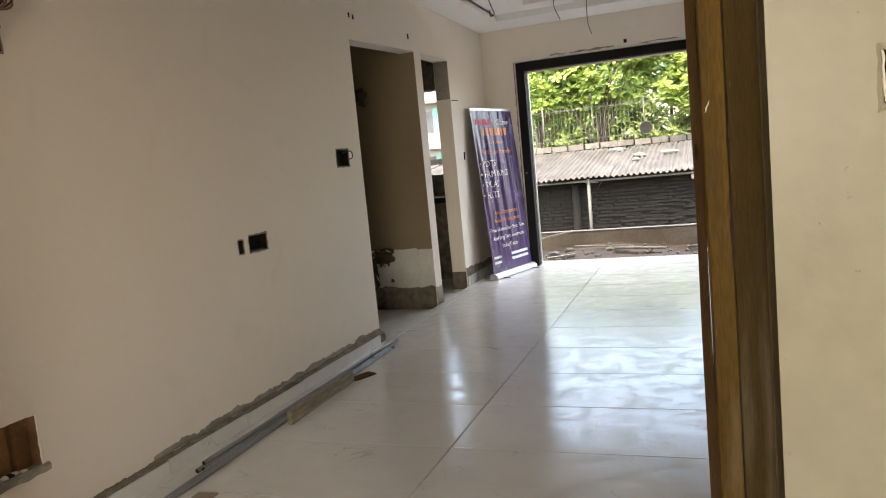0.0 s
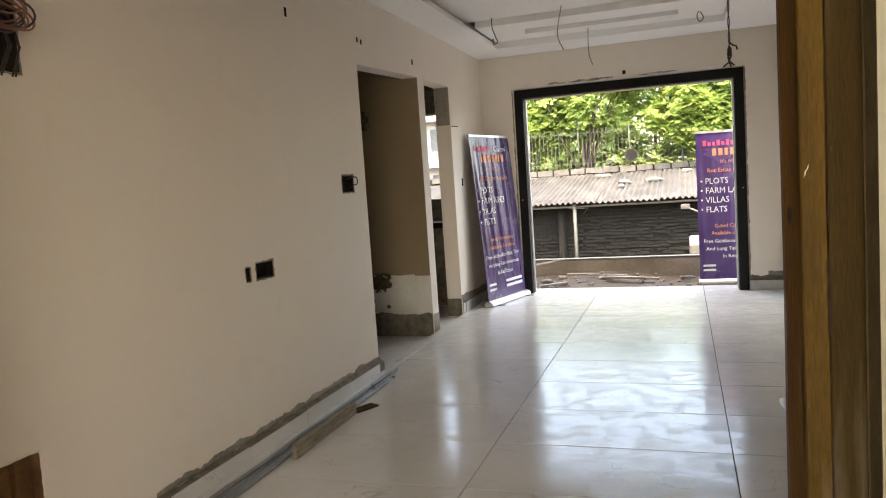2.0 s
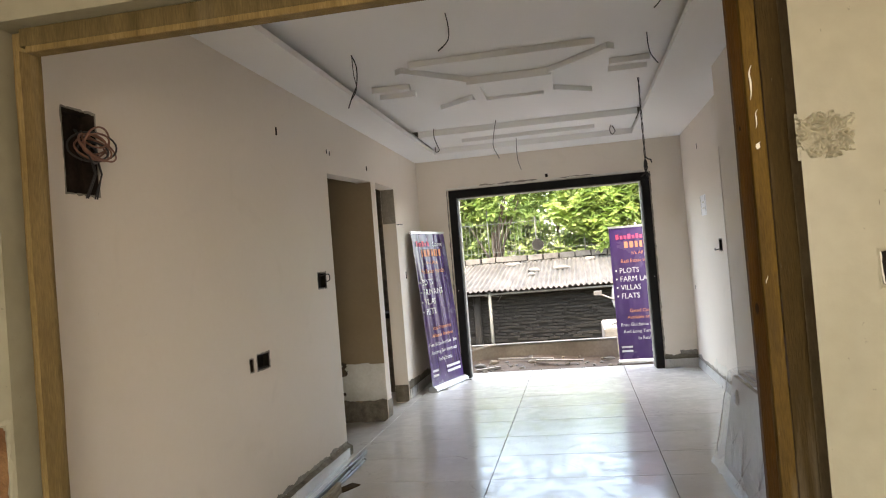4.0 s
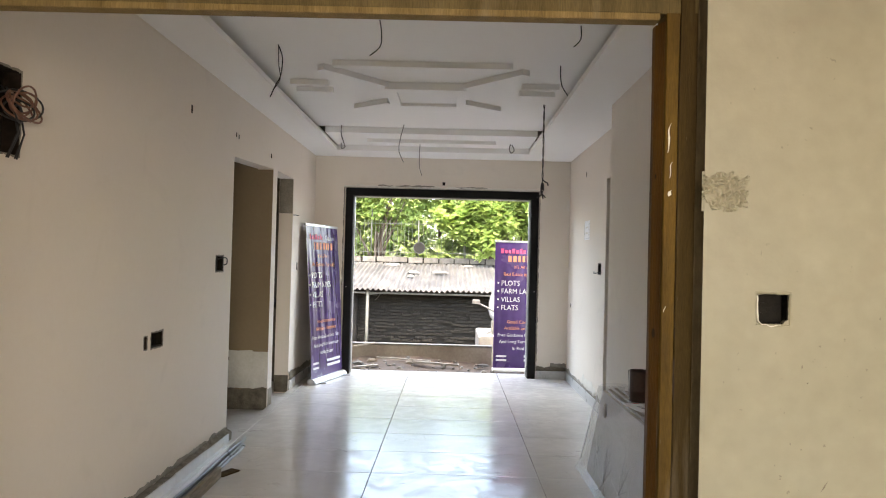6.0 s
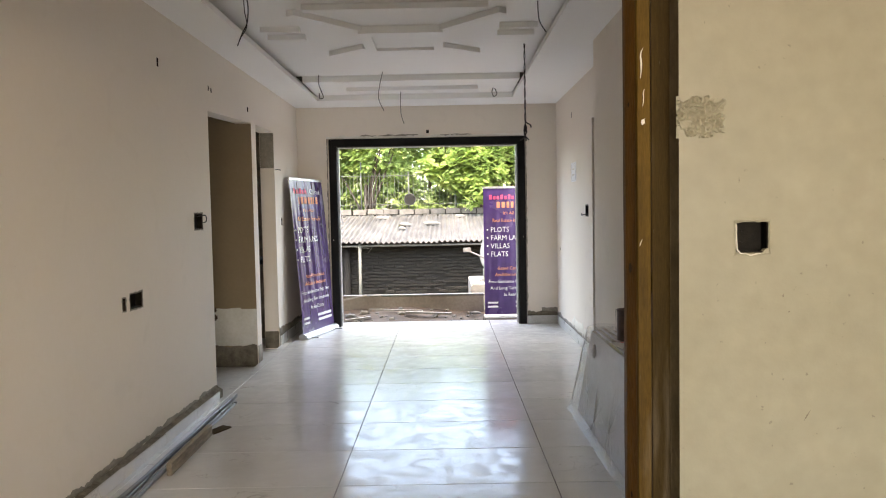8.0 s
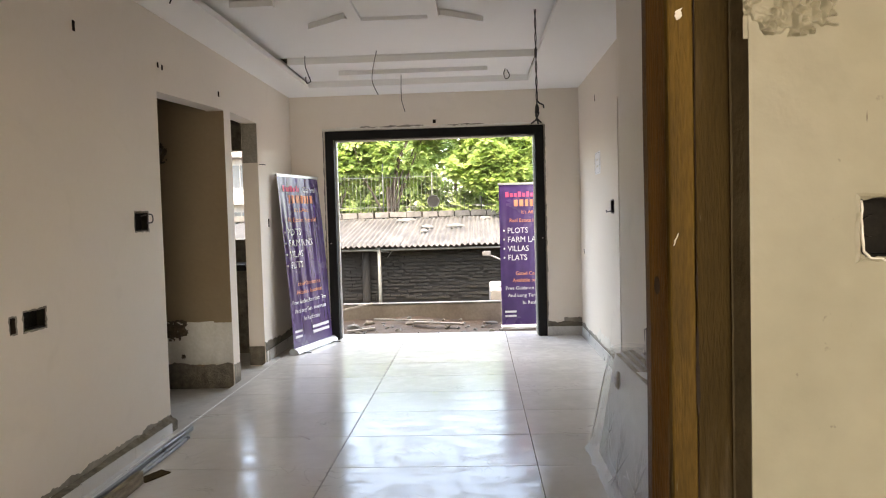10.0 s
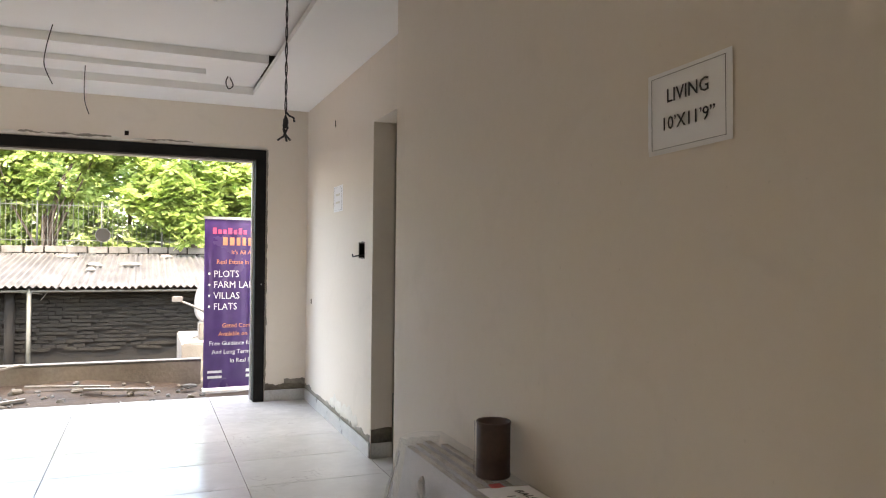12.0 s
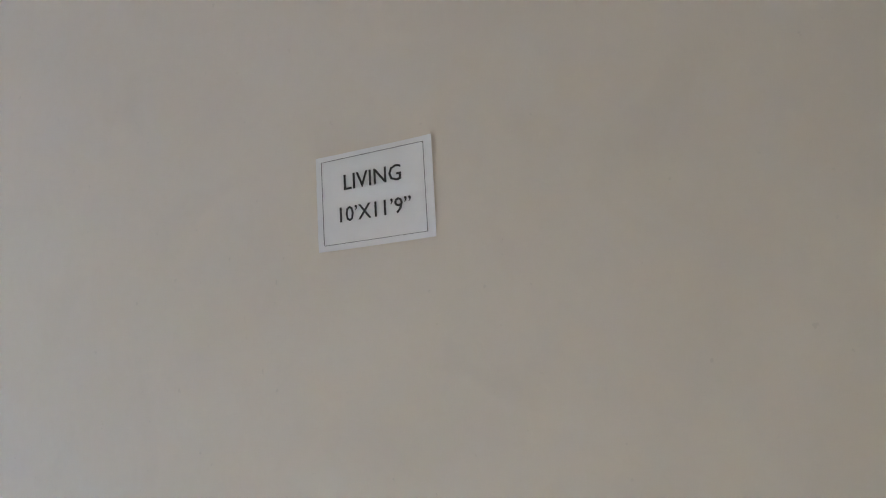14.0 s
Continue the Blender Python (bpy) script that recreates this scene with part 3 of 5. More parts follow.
def door_frame():
    f = thing("door_frame", "rough brown wooden door frame with bare patches and paint drips", "door frame", pose(0, 0, 0))

    def stick(name, me, mat, label=""):
        me.materials.clear()
        me.materials.append(mat)
        bm = bmesh.new()
        bm.from_mesh(me)
        bmesh.ops.recalc_face_normals(bm, faces=bm.faces)
        bm.to_mesh(me)
        bm.free()
        return part(name, me, None, f, label)
    zt = 2.165
    # right jamb: slanting inner face, weathered front, split, dark outer piece, plaster reveal
    def profile_post(outline, z1, seed, amp=0.0015, n=44):
        vs, fs, m = [], [], len(outline)
        for i in range(n + 1):
            z = z1 * i / n
            for k, (x, y) in enumerate(outline):
                vs.append((x + amp * noise.noise((z * 4 + seed, k * 3.1, 0)), y + amp * noise.noise((z * 5 + seed, k * 2.3, 4)), z))
        for i in range(n):
            for k in range(m):
                q, r = i * m + k, i * m + (k + 1) % m
                fs.append((q, r, r + m, q + m))
        fs += [tuple(range(m))[::-1], tuple(n * m + k for k in range(m))]
        return mesh_from("post", vs, fs, frame_old)
    stick("door_stop", profile_post(((2.3455, -0.917), (2.3445, -0.912), (2.329, -0.867), (2.3285, -0.84), (2.3455, -0.84)), zt, 1), frame_varnish, "orange-brown varnished inner face")
    stick("jamb", profile_post(((2.3485, -0.924), (2.351, -0.926), (2.385, -0.926), (2.3866, -0.924), (2.3866, -0.835), (2.3460, -0.835), (2.3460, -0.914)), zt + 0.02, 2), frame_old, "jamb of weathered yellowish wood")
    stick("jamb_edge", profile_post(((2.3885, -0.926), (2.390, -0.928), (2.444, -0.923), (2.4465, -0.920), (2.4465, -0.832), (2.3800, -0.832), (2.3800, -0.905), (2.3885, -0.910)), zt + 0.074, 3), frame_dark, "dark unpainted wood face")
    stick("grout_strip", profile_post(((2.4395, -0.930), (2.4415, -0.934), (2.4467, -0.988), (2.4467, -0.924)), zt + 0.078, 4, 0.002), grout_mat, "rough plaster fillet beside the wood")
    # left jamb
    stick("door_stop", uneven_post(0.238, 0.258, -0.95, -0.87, 0, zt, 5), frame_pale, "bleached yellowish stop with paint smears")
    stick("jamb", uneven_post(0.190, 0.2375, -0.900, -0.83, 0, zt + 0.074, 6), frame_pale)
    # head
    part("head_stop", box_bm(0.2585, 2.3275, -0.925, -0.87, zt, zt + 0.02, 0.002), frame_pale, f)
    part("head", box_bm(0.238, 2.4465, -0.9235, -0.83, zt + 0.0205, zt + 0.0785, 0.002), head_wood, f)
    # split along the jamb, knots, paint drips
    for z0, z1, wid in ((1.02, 1.165, 0.0042), (1.205, 1.25, 0.003), (0.50, 0.55, 0.003), (0.02, 1.05, 0.0012), (1.22, 2.15, 0.0010)):
        vs, fs = [], []
        n = 16
        for i in range(n + 1):
            z = z0 + (z1 - z0) * i / n
            w = wid * math.sin(math.pi * i / n) ** 0.6 * (0.7 + 0.5 * noise.noise((z * 30, 0, 0)))
            c = 2.3875 + 0.002 * noise.noise((z * 12, 1, 0))
            vs += [(c - w, -0.9292, z), (c + w, -0.9292, z)]
        for i in range(n):
            fs.append((2 * i, 2 * i + 1, 2 * i + 3, 2 * i + 2))
        part("crack", mesh_from("crack", vs, fs, hole_dark), None, f)
    for x, yk, z, r in ((2.3365, -0.888, 1.225, 0.009), (2.3345, -0.883, 1.70, 0.004), (2.3365, -0.888, 0.55, 0.006)):
        bm = bmesh.new()
        bmesh.ops.create_uvsphere(bm, u_segments=12, v_segments=8, radius=r)
        for v in bm.verts:
            v.co = Vector((v.co.x * 0.15 - v.co.y * 0.33, v.co.y * 0.95, v.co.z * 1.7)) + Vector((x, yk, z))
        part("knot", bm, hole_dark, f, "dark knot")
    for x, z, l, wd in ((2.362, 1.81, 0.09, 0.008), (2.368, 1.715, 0.05, 0.005), (2.366, 1.645, 0.018, 0.018), (2.356, 1.30, 0.02, 0.004)):
        vs, fs = [], []
        for i in range(13):
            q = i / 12
            w = 0.4 * wd * math.sin(math.pi * (0.05 + 0.9 * q)) * (0.8 + 0.6 * noise.noise((z * 9 + q * 5, 0, 2)))
            zz = z + l * (q - 0.5)
            s = 0.012 * noise.noise((q * 2, z, 5)) + 0.01 * (q - 0.5)
            vs += [(x - w + s, -0.9262, zz), (x + s, -0.9285, zz), (x + w + s, -0.9262, zz)]
        for i in range(12):
            fs += [(3 * i, 3 * i + 1, 3 * i + 4, 3 * i + 3), (3 * i + 1, 3 * i + 2, 3 * i + 5, 3 * i + 4)]
        part("paint_drip", mesh_from("paint_drip", vs, fs, cement_pale, smooth=True), None, f, "dried white paint drip")
    return f


door_frame()

# flaking filler and a rough rim beside the hall switch box
def crust(name, axis, pos, out, cu, cv, ru, rv, mat, parent, seed, h=0.006, n=26):
    """A rough, cracked patch of filler on a wall."""
    vs, fs = [], []
    for j in range(n + 1):
        for i in range(n + 1):
            u, v = (i / n * 2 - 1), (j / n * 2 - 1)
            d = u * u + v * v + 1.1 * noise.noise((u * 2.2 + seed, v * 2.2, 0)) + 0.8 * noise.noise((u * 6 + seed, v * 6, 7))
            k = max(0, 1 - d)
            hh = h * min(1, k * 3) * (0.4 + abs(noise.noise((u * 5 + seed, v * 5, 1))) * 2.2) if k > 0 else -0.002
            U, V = cu + u * ru, cv + v * rv
            vs.append((pos + out * hh, U, V) if axis == "x" else (U, pos + out * hh, V))
    for j in range(n):
        for i in range(n):
            a = j * (n + 1) + i
            fs.append((a, a + 1, a + n + 2, a + n + 1))
    return part(name, mesh_from(name, vs, fs, mat), None, parent)


crust("filler_patch", "y", DOOR_F, -1, 2.508, 1.648, 0.068, 0.058, cream, wall_door, 3, 0.006, 70)


def ragged_rim(parent, axis, pos, out, u0, u1, v0, v1, mat, seed, w=0.008, h=0.004):
    """A broken edge of plaster running round a hole cut into a wall."""
    n = 14
    loop = [(u0 + (u1 - u0) * i / n, v0) for i in range(n)] + [(u1, v0 + (v1 - v0) * i / n) for i in range(n)]
    loop += [(u1 - (u1 - u0) * i / n, v1) for i in range(n)] + [(u0, v1 - (v1 - v0) * i / n) for i in range(n)]
    cu, cv = (u0 + u1) / 2, (v0 + v1) / 2
    vs, fs = [], []
    for i, (u, v) in enumerate(loop):
        du, dv = (1 if u >= u1 - 1e-6 else -1 if u <= u0 + 1e-6 else 0), (1 if v >= v1 - 1e-6 else -1 if v <= v0 + 1e-6 else 0)
        a = w * (0.9 + 1.4 * noise.noise((u * 40 + seed, v * 40, 0)))
        b = -w * 0.7 * (0.6 + 1.5 * abs(noise.noise((u * 50, v * 50, seed))))
        hh = h * (0.7 + 0.6 * noise.noise((u * 60, v * 60, seed + 3)))
        for k, e in ((b, hh * 0.4 - 0.002), (0, hh), (a, 0.0004)):
            U, V = u + du * k, v + dv * k
            vs.append((pos + out * e, U, V) if axis == "x" else (U, pos + out * e, V))
    m = len(loop)
    for i in range(m):
        for k in range(2):
            a, b = i * 3 + k, ((i + 1) % m) * 3 + k
            fs.append((a, b, b + 1, a + 1))
    return part("broken_edge", mesh_from("broken_edge", vs, fs, mat), None, parent)


ragged_rim(wall_door, "y", DOOR_F, -1, 2.602, 2.698, 1.266, 1.358, cream, 1, 0.006, 0.004)


def chipped_edge(pts, r, parent, mat, seed):
    """An uneven bead of broken white plaster along the edge of a hole."""
    line = []
    for a, b in zip(pts, pts[1:]):
        line += [Vector(a).lerp(Vector(b), k / 8) for k in range(8)]
    line.append(Vector(pts[-1]))
    line = [q + Vector((noise.noise(q * 70), 0, noise.noise(q * 70 + Vector((4, seed, 0))))) * r for q in line]
    return part("chipped_edge", tube_mesh("chipped_edge", line, [r * (0.7 + 0.6 * abs(noise.noise(q * 50))) for q in line], 6, mat), None, parent)


chipped_edge([(2.604, DOOR_F - 0.001, 1.352), (2.605, DOOR_F - 0.001, 1.31), (2.608, DOOR_F - 0.001, 1.277), (2.618, DOOR_F - 0.001, 1.269), (2.645, DOOR_F - 0.001, 1.263), (2.672, DOOR_F - 0.001, 1.267)], 0.0024, wall_door, cement_pale, 3)
# corners of the hole still closed by plaster
for cx, cz, sx, sz in ((2.602, 1.266, 1, 1), (2.698, 1.266, -1, 1), (2.602, 1.358, 1, -1), (2.698, 1.358, -1, -1)):
    k = (0.024 if sx < 0 else 0.013) if sz > 0 else 0.008
    bm = bmesh.new()
    tri = [bm.verts.new((cx + sx * u, y, cz + sz * v)) for y in (DOOR_F - 0.001, DOOR_F + 0.02) for u, v in ((-0.003, -0.003), (k, -0.003), (k * 0.52, k * 0.5), (-0.003, k * 0.8))]
    bm.faces.new(tri[:4])
    bm.faces.new(tri[4:][::-1])
    for q in range(4):
        bm.faces.new((tri[q], tri[(q + 1) % 4], tri[4 + (q + 1) % 4], tri[4 + q]))
    bmesh.ops.recalc_face_normals(bm, faces=bm.faces)
    part("plaster_corner", bm, cream, wall_door)
# scratches in the paint
for sx, sz, dx, dz, wd in ((2.795, 0.79, 0.022, 0.036, 0.0016), (2.735, 1.142, 0.003, 0.012, 0.002), (2.613, 1.462, 0.0005, 0.02, 0.0011), (2.75, 1.10, 0.006, 0.004, 0.0015), (2.68, 1.36, 0.008, 0.0006, 0.0008)):
    vs = [(sx, DOOR_F - 0.0006, sz), (sx + dx * 0.5 + wd, DOOR_F - 0.0006, sz + dz * 0.5 - wd), (sx + dx, DOOR_F - 0.0006, sz + dz), (sx + dx * 0.5 - wd, DOOR_F - 0.0006, sz + dz * 0.5 + wd)]
    part("scratch", mesh_from("scratch", vs, [(0, 1, 2, 3)], cement_dark), None, wall_door)
ragged_rim(wall_door, "y", DOOR_F, -1, 0.02, 0.165, 0.77, 1.03, cream, 2, 0.012, 0.006)
for k, h in enumerate(((2.215, 2.40, 1.305, 1.425), (1.10, 1.275, 0.875, 0.968), (1.003, 1.05, 0.878, 0.955), (-0.628, -0.342, 0.285, 0.488), (-0.44, -0.24, 1.795, 2.13))):
    ragged_rim(wall_left, "x", 0.0, 1, *h, cement if k != 3 else putty, 5 + k, 0.006, 0.003)
ragged_rim(wall_right_far, "x", W, -1, 4.02, 4.17, 1.335, 1.445, cement, 12, 0.006, 0.003)


def cutout_filling():
    """Bare brickwork, pipe stubs and rubble inside the low cut-out, and the broken mortar ledge below it."""
    for ya, yb, d in ((-0.626, -0.545, 0.055), (-0.542, -0.418, 0.062), (-0.412, -0.344, 0.048)):
        bm = box_bm(-0.0745, -d, ya, yb, 0.288, 0.485, 0.003)
        for v in bm.verts:
            v.co.x += 0.006 * noise.noise(v.co * 25)
        part("brick", bm, brick_raw, wall_left)
    for yp in (-0.530, -0.512):
        part("pipe_stub", tube_mesh("pipe_stub", [(-0.035, yp, 0.487), (-0.034, yp + 0.002, 0.448 if yp < -0.52 else 0.468)], 0.010 if yp < -0.52 else 0.006, 10, cement_pale), None, wall_left, "pale plastic pipe stub")
    rnd = random.Random(3)
    for k in range(9):
        bm = bmesh.new()
        bmesh.ops.create_icosphere(bm, subdivisions=1, radius=rnd.uniform(0.008, 0.016))
        c = Vector((rnd.uniform(-0.035, -0.012), -0.60 + 0.024 * k, 0.292))
        for v in bm.verts:
            v.co = v.co * (1 + 0.5 * noise.noise(v.co * 90 + c * 9)) + c
        part("rubble_lump", bm, cement_pale if k % 3 else hole_dark, wall_left)
    vs, fs, n = [], [], 50
    for i in range(n + 1):
        v = -0.636 + 0.318 * i / n
        j = 0.004 * noise.noise((v * 40, 1, 0)) + 0.004 * noise.noise((v * 90, 2, 0))
        drop = 0.012 * max(0, noise.noise((v * 16, 7, 0)))
        vs += [(-0.07, v, 0.286), (0.004, v, 0.296 + j * 0.5), (0.014 + j, v, 0.287 + j), (0.012 + j, v, 0.270 - drop), (0.0, v, 0.263 - drop)]
    for i in range(n):
        for k in range(4):
            q = i * 5 + k
            fs.append((q, q + 1, q + 6, q + 5))
    fs += [(4, 3, 2, 1, 0), tuple(n * 5 + k for k in range(5))]
    part("mortar_ledge", mesh_from("mortar_ledge", vs, fs, cement), None, wall_left, "broken mortar ledge")


cutout_filling()


def switch_box(m, w, h, d=0.04):
    """A sunk metal back box; local x across, z up, open towards -y."""
    b = thing("switch_back_box", "metal switch back box sunk in the wall, shade in its colour", "back box", m, "sunk back boxes")
    bm = bmesh.new()
    t = 0.004
    for q in ((-w / 2, w / 2, d - t, d, -h / 2, h / 2), (-w / 2, -w / 2 + t, 0, d - t, -h / 2, h / 2), (w / 2 - t, w / 2, 0, d - t, -h / 2, h / 2),
              (-w / 2 + t, w / 2 - t, 0, d - t, -h / 2, -h / 2 + t), (-w / 2 + t, w / 2 - t, 0, d - t, h / 2 - t, h / 2)):
        box_bm(*q, bm=bm)
    part("box", bm, box_metal, b)
    bm = bmesh.new()
    bmesh.ops.create_cone(bm, segments=16, radius1=0.016, radius2=0.016, depth=0.006, cap_ends=True)
    bmesh.ops.rotate(bm, verts=bm.verts, matrix=Matrix.Rotation(radians(90), 3, "X"))
    bmesh.ops.translate(bm, verts=bm.verts, vec=(-w * 0.12, d - t - 0.004, 0))
    part("knockout", bm, box_metal, b, "round knock-out disc")
    return b


switch_box(pose(2.649, DOOR_F + 0.004, 1.3135), 0.094, 0.090)
switch_box(pose(0.0 - 0.004, 2.3075, 1.365, 0, 0, 90), 0.17, 0.11)
switch_box(pose(0.0 - 0.004, 1.1875, 0.9215, 0, 0, 90), 0.165, 0.085)
switch_box(pose(W + 0.004, 4.095, 1.39, 0, 0, -90), 0.14, 0.10)


def wire(name, pts, r, mat, label, group="", smooth=6):
    """One loose cable through the given points, rounded between them."""
    p = [Vector(q) for q in pts]
    out = []
    for i in range(len(p) - 1):
        a, b, c, d = p[max(i - 1, 0)], p[i], p[i + 1], p[min(i + 2, len(p) - 1)]
        for k in range(smooth):
            t = k / smooth
            out.append(0.5 * ((2 * b) + (c - a) * t + (2 * a - 5 * b + 4 * c - d) * t * t + (3 * b - a - 3 * c + d) * t ** 3))
    out.append(p[-1])
    return tagged(part(name, tube_mesh(name, out, r, 6, mat), None), label, "cable", group)


G = "cables hanging from the ceiling"
L1 = "thin black cable hanging loose from the ceiling"
wire("ceiling_cable", [(0.54, 1.69, 2.83), (0.575, 1.67, 2.74), (0.57, 1.66, 2.62), (0.54, 1.65, 2.55), (0.51, 1.64, 2.47)], 0.004, wire_dark, L1, G)
wire("ceiling_cable", [(0.54, 1.70, 2.83), (0.55, 1.68, 2.70), (0.565, 1.67, 2.60), (0.53, 1.66, 2.53)], 0.003, wire_dark, L1, G)
wire("ceiling_cable", [(1.266, 1.15, 2.83), (1.278, 1.15, 2.75), (1.272, 1.14, 2.67), (1.215, 1.12, 2.61)], 0.0035, wire_dark, L1, G)
wire("ceiling_cable", [(2.447, 1.17, 2.83), (2.447, 1.17, 2.75), (2.405, 1.16, 2.70)], 0.0035, wire_dark, L1, G)
wire("ceiling_cable", [(2.459, 2.05, 2.83), (2.459, 2.04, 2.75), (2.47, 2.03, 2.68), (2.51, 2.02, 2.61)], 0.0035, wire_dark, L1, G)
wire("ceiling_cable", [(0.53, 4.55, 2.83), (0.53, 4.55, 2.74), (0.555, 4.55, 2.66), (0.575, 4.54, 2.60), (0.54, 4.53, 2.585), (0.535, 4.54, 2.64)], 0.0045, wire_dark, L1, G)
wire("ceiling_cable", [(1.195, 4.45, 2.83), (1.16, 4.45, 2.68), (1.15, 4.45, 2.56), (1.20, 4.44, 2.44)], 0.0035, wire_dark, L1, G)
wire("ceiling_cable", [(1.33, 5.25, 2.768), (1.325, 5.25, 2.62), (1.33, 5.25, 2.50), (1.36, 5.24, 2.40)], 0.0035, wire_dark, L1, G)
wire("ceiling_cable", [(2.36, 5.15, 2.768), (2.345, 5.15, 2.72), (2.365, 5.15, 2.67), (2.40, 5.15, 2.70), (2.375, 5.15, 2.76)], 0.0045, wire_dark, L1, G)


def lamp_drop():
    """A long twisted drop cable with a knot of stripped ends."""
    t = thing("pendant_drop_cable", "long twisted drop cable with stripped ends below the ceiling", "cable", pose(2.506, 3.33, 2.83))
    for s in (0, 1):
        pts = [(0.005 * math.cos(z * 30 + s * math.pi), 0.005 * math.sin(z * 30 + s * math.pi), -z) for z in [0.02 * i for i in range(36)]]
        part("strand", tube_mesh("strand", pts, 0.0035, 6, wire_dark), None, t)
    for pts in ([(0, 0, -0.66), (0.02, 0, -0.68), (0.045, 0.0, -0.69), (0.05, 0, -0.715)], [(0, 0, -0.68), (-0.012, 0, -0.74), (0.0, 0, -0.79), (0.03, 0.01, -0.82)],
                [(0, 0, -0.70), (0.012, 0.0, -0.75), (-0.01, 0.0, -0.80), (-0.045, 0, -0.825)], [(0, 0, -0.69), (-0.01, 0.01, -0.76), (0.008, 0, -0.83)]):
        part("stripped_end", tube_mesh("stripped_end", pts, 0.006, 6, wire_dark), None, t)
    bm = bmesh.new()
    bmesh.ops.create_uvsphere(bm, u_segments=10, v_segments=8, radius=0.016)
    for v in bm.verts:
        v.co = Vector((v.co.x, v.co.y, v.co.z * 2.2 - 0.72)) * 1.0
    part("tape_knot", bm, wire_dark, t)
    return t


lamp_drop()


def wire_bundle():
    """Coiled brown wires hanging out of the meter cut-out."""
    t = thing("wire_bundle", "coil of brown and black wires hanging out of a wall cut-out", "wires", pose(0, -0.34, 1.98))
    rnd = random.Random(4)
    for k in range(9):
        r, pts = 0.05 + rnd.random() * 0.06, []
        cx, cz, ph = 0.05 + rnd.random() * 0.03, rnd.uniform(-0.05, 0.03), rnd.random() * 6
        for i in range(26):
            a = ph + i / 25 * 6.6
            pts.append((cx + 0.35 * r * math.cos(a * 1.0 + k), r * math.cos(a), cz + 0.55 * r * math.sin(a)))
        part("wire", tube_mesh("wire", pts, 0.004, 5, wire_copper if k % 3 else wire_dark), None, t)
    for k in range(4):
        y = rnd.uniform(-0.05, 0.06)
        part("wire_tail", tube_mesh("wire_tail", [(-0.03, y, 0.08), (0.02, y + 0.01, 0.0), (0.03, y + 0.03, -0.1), (0.01, y + rnd.uniform(-.03, .03), -0.2)], 0.0035, 5, wire_dark), None, t)
    return t


wire_bundle()
wire("box_wire", [(-0.03, 2.36, 1.40), (0.02, 2.39, 1.41), (0.025, 2.41, 1.385), (0.02, 2.405, 1.36), (-0.005, 2.39, 1.355)], 0.004, wire_dark, "loop of black wire from a switch box", "box wires")
wire("box_wire", [(W + 0.03, 4.12, 1.36), (W - 0.02, 4.15, 1.35), (W - 0.03, 4.22, 1.345), (W - 0.02, 4.27, 1.36)], 0.005, wire_dark, "stub of black wire from a switch box", "box wires")
wire("box_wire", [(0.0, 4.78, 1.885), (0.03, 4.79, 1.885), (0.06, 4.80, 1.88)], 0.004, wire_dark, "short nail-like wire end in the wall", "box wires")


# ---- notices ----
def letter_parts(me, mat, parent):
    """Each letter of a line of print becomes a part of its own."""
    bm = bmesh.new()
    bm.from_mesh(me)
    bm.verts.ensure_lookup_table()
    seen = set()
    for v in bm.verts:
        if v.index in seen:
            continue
        stack, isl = [v], []
        seen.add(v.index)
        while stack:
            q = stack.pop()
            isl.append(q)
            for e in q.link_edges:
                o = e.other_vert(q)
                if o.index not in seen:
                    seen.add(o.index)
                    stack.append(o)
        ids = {q.index: i for i, q in enumerate(isl)}
        fs = [[ids[q.index] for q in f.verts] for f in bm.faces if f.verts[0].index in ids]
        part("letter", mesh_from("letter", [q.co.copy() for q in isl], fs, mat), None, parent)
    bm.free()


def notice(m, w, h, lines, label, curl=0.006):
    """A4 sheet pinned to a wall; local x across, z up, face towards -y."""
    t = thing("paper_notice", label, "notice", m)
    n, vs, fs = 12, [], []
    for j in range(n + 1):
        for i in range(n + 1):
            u, v = i / n - 0.5, j / n - 0.5
            vs.append((u * w, -0.002 - curl * (abs(u) * 2) ** 3 * (0.6 + 0.4 * noise.noise((u * 3, v * 3, 0))) - 0.002 * abs(noise.noise((u * 4, v * 4, 2))), v * h))
    for j in range(n):
        for i in range(n):
            a = j * (n + 1) + i
            fs.append((a, a + 1, a + n + 2, a + n + 1))
    part("sheet", mesh_from("sheet", vs, fs, paper_white, smooth=True), None, t)
    y = -0.0065
    bw = 0.00035
    for q in ((-w * .44, w * .44, h * .44), (-w * .44, w * .44, -h * .44)):
        part("border_line", box_bm(q[0], q[1], y - 0.001, y, q[2] - bw, q[2] + bw), ink, t)
    for x in (-w * .44, w * .44):
        part("border_line", box_bm(x - bw, x + bw, y - 0.0025, y - 0.0015, -h * .44 + bw, h * .44 - bw), ink, t)
    for body, size, z in lines:
        me = text_mesh(body, size, "CENTER")
        me.transform(Matrix.Translation((0, y, z)) @ Matrix.Rotation(radians(90), 4, "X"))
        letter_parts(me, ink, t)
    return t


notice(pose(2.97, 0.5065, 1.716, 0, -1.2, -90), 0.29, 0.205, (("LIVING", 0.048, 0.022), ("10\u2019X11\u20199\u2019\u2019", 0.046, -0.045)),
       "white A4 paper notice with the room's size on a beige wall")
far_note = notice(pose(W, 4.78, 1.80, 0, 0, -90), 0.29, 0.205, (), "blank-looking white paper notice on a beige wall", 0.003)
for z in (0.03, -0.03):
    part("text_bar", box_bm(-0.06, 0.06, -0.0085, -0.0075, z - 0.008, z + 0.008), cement_pale, far_note)


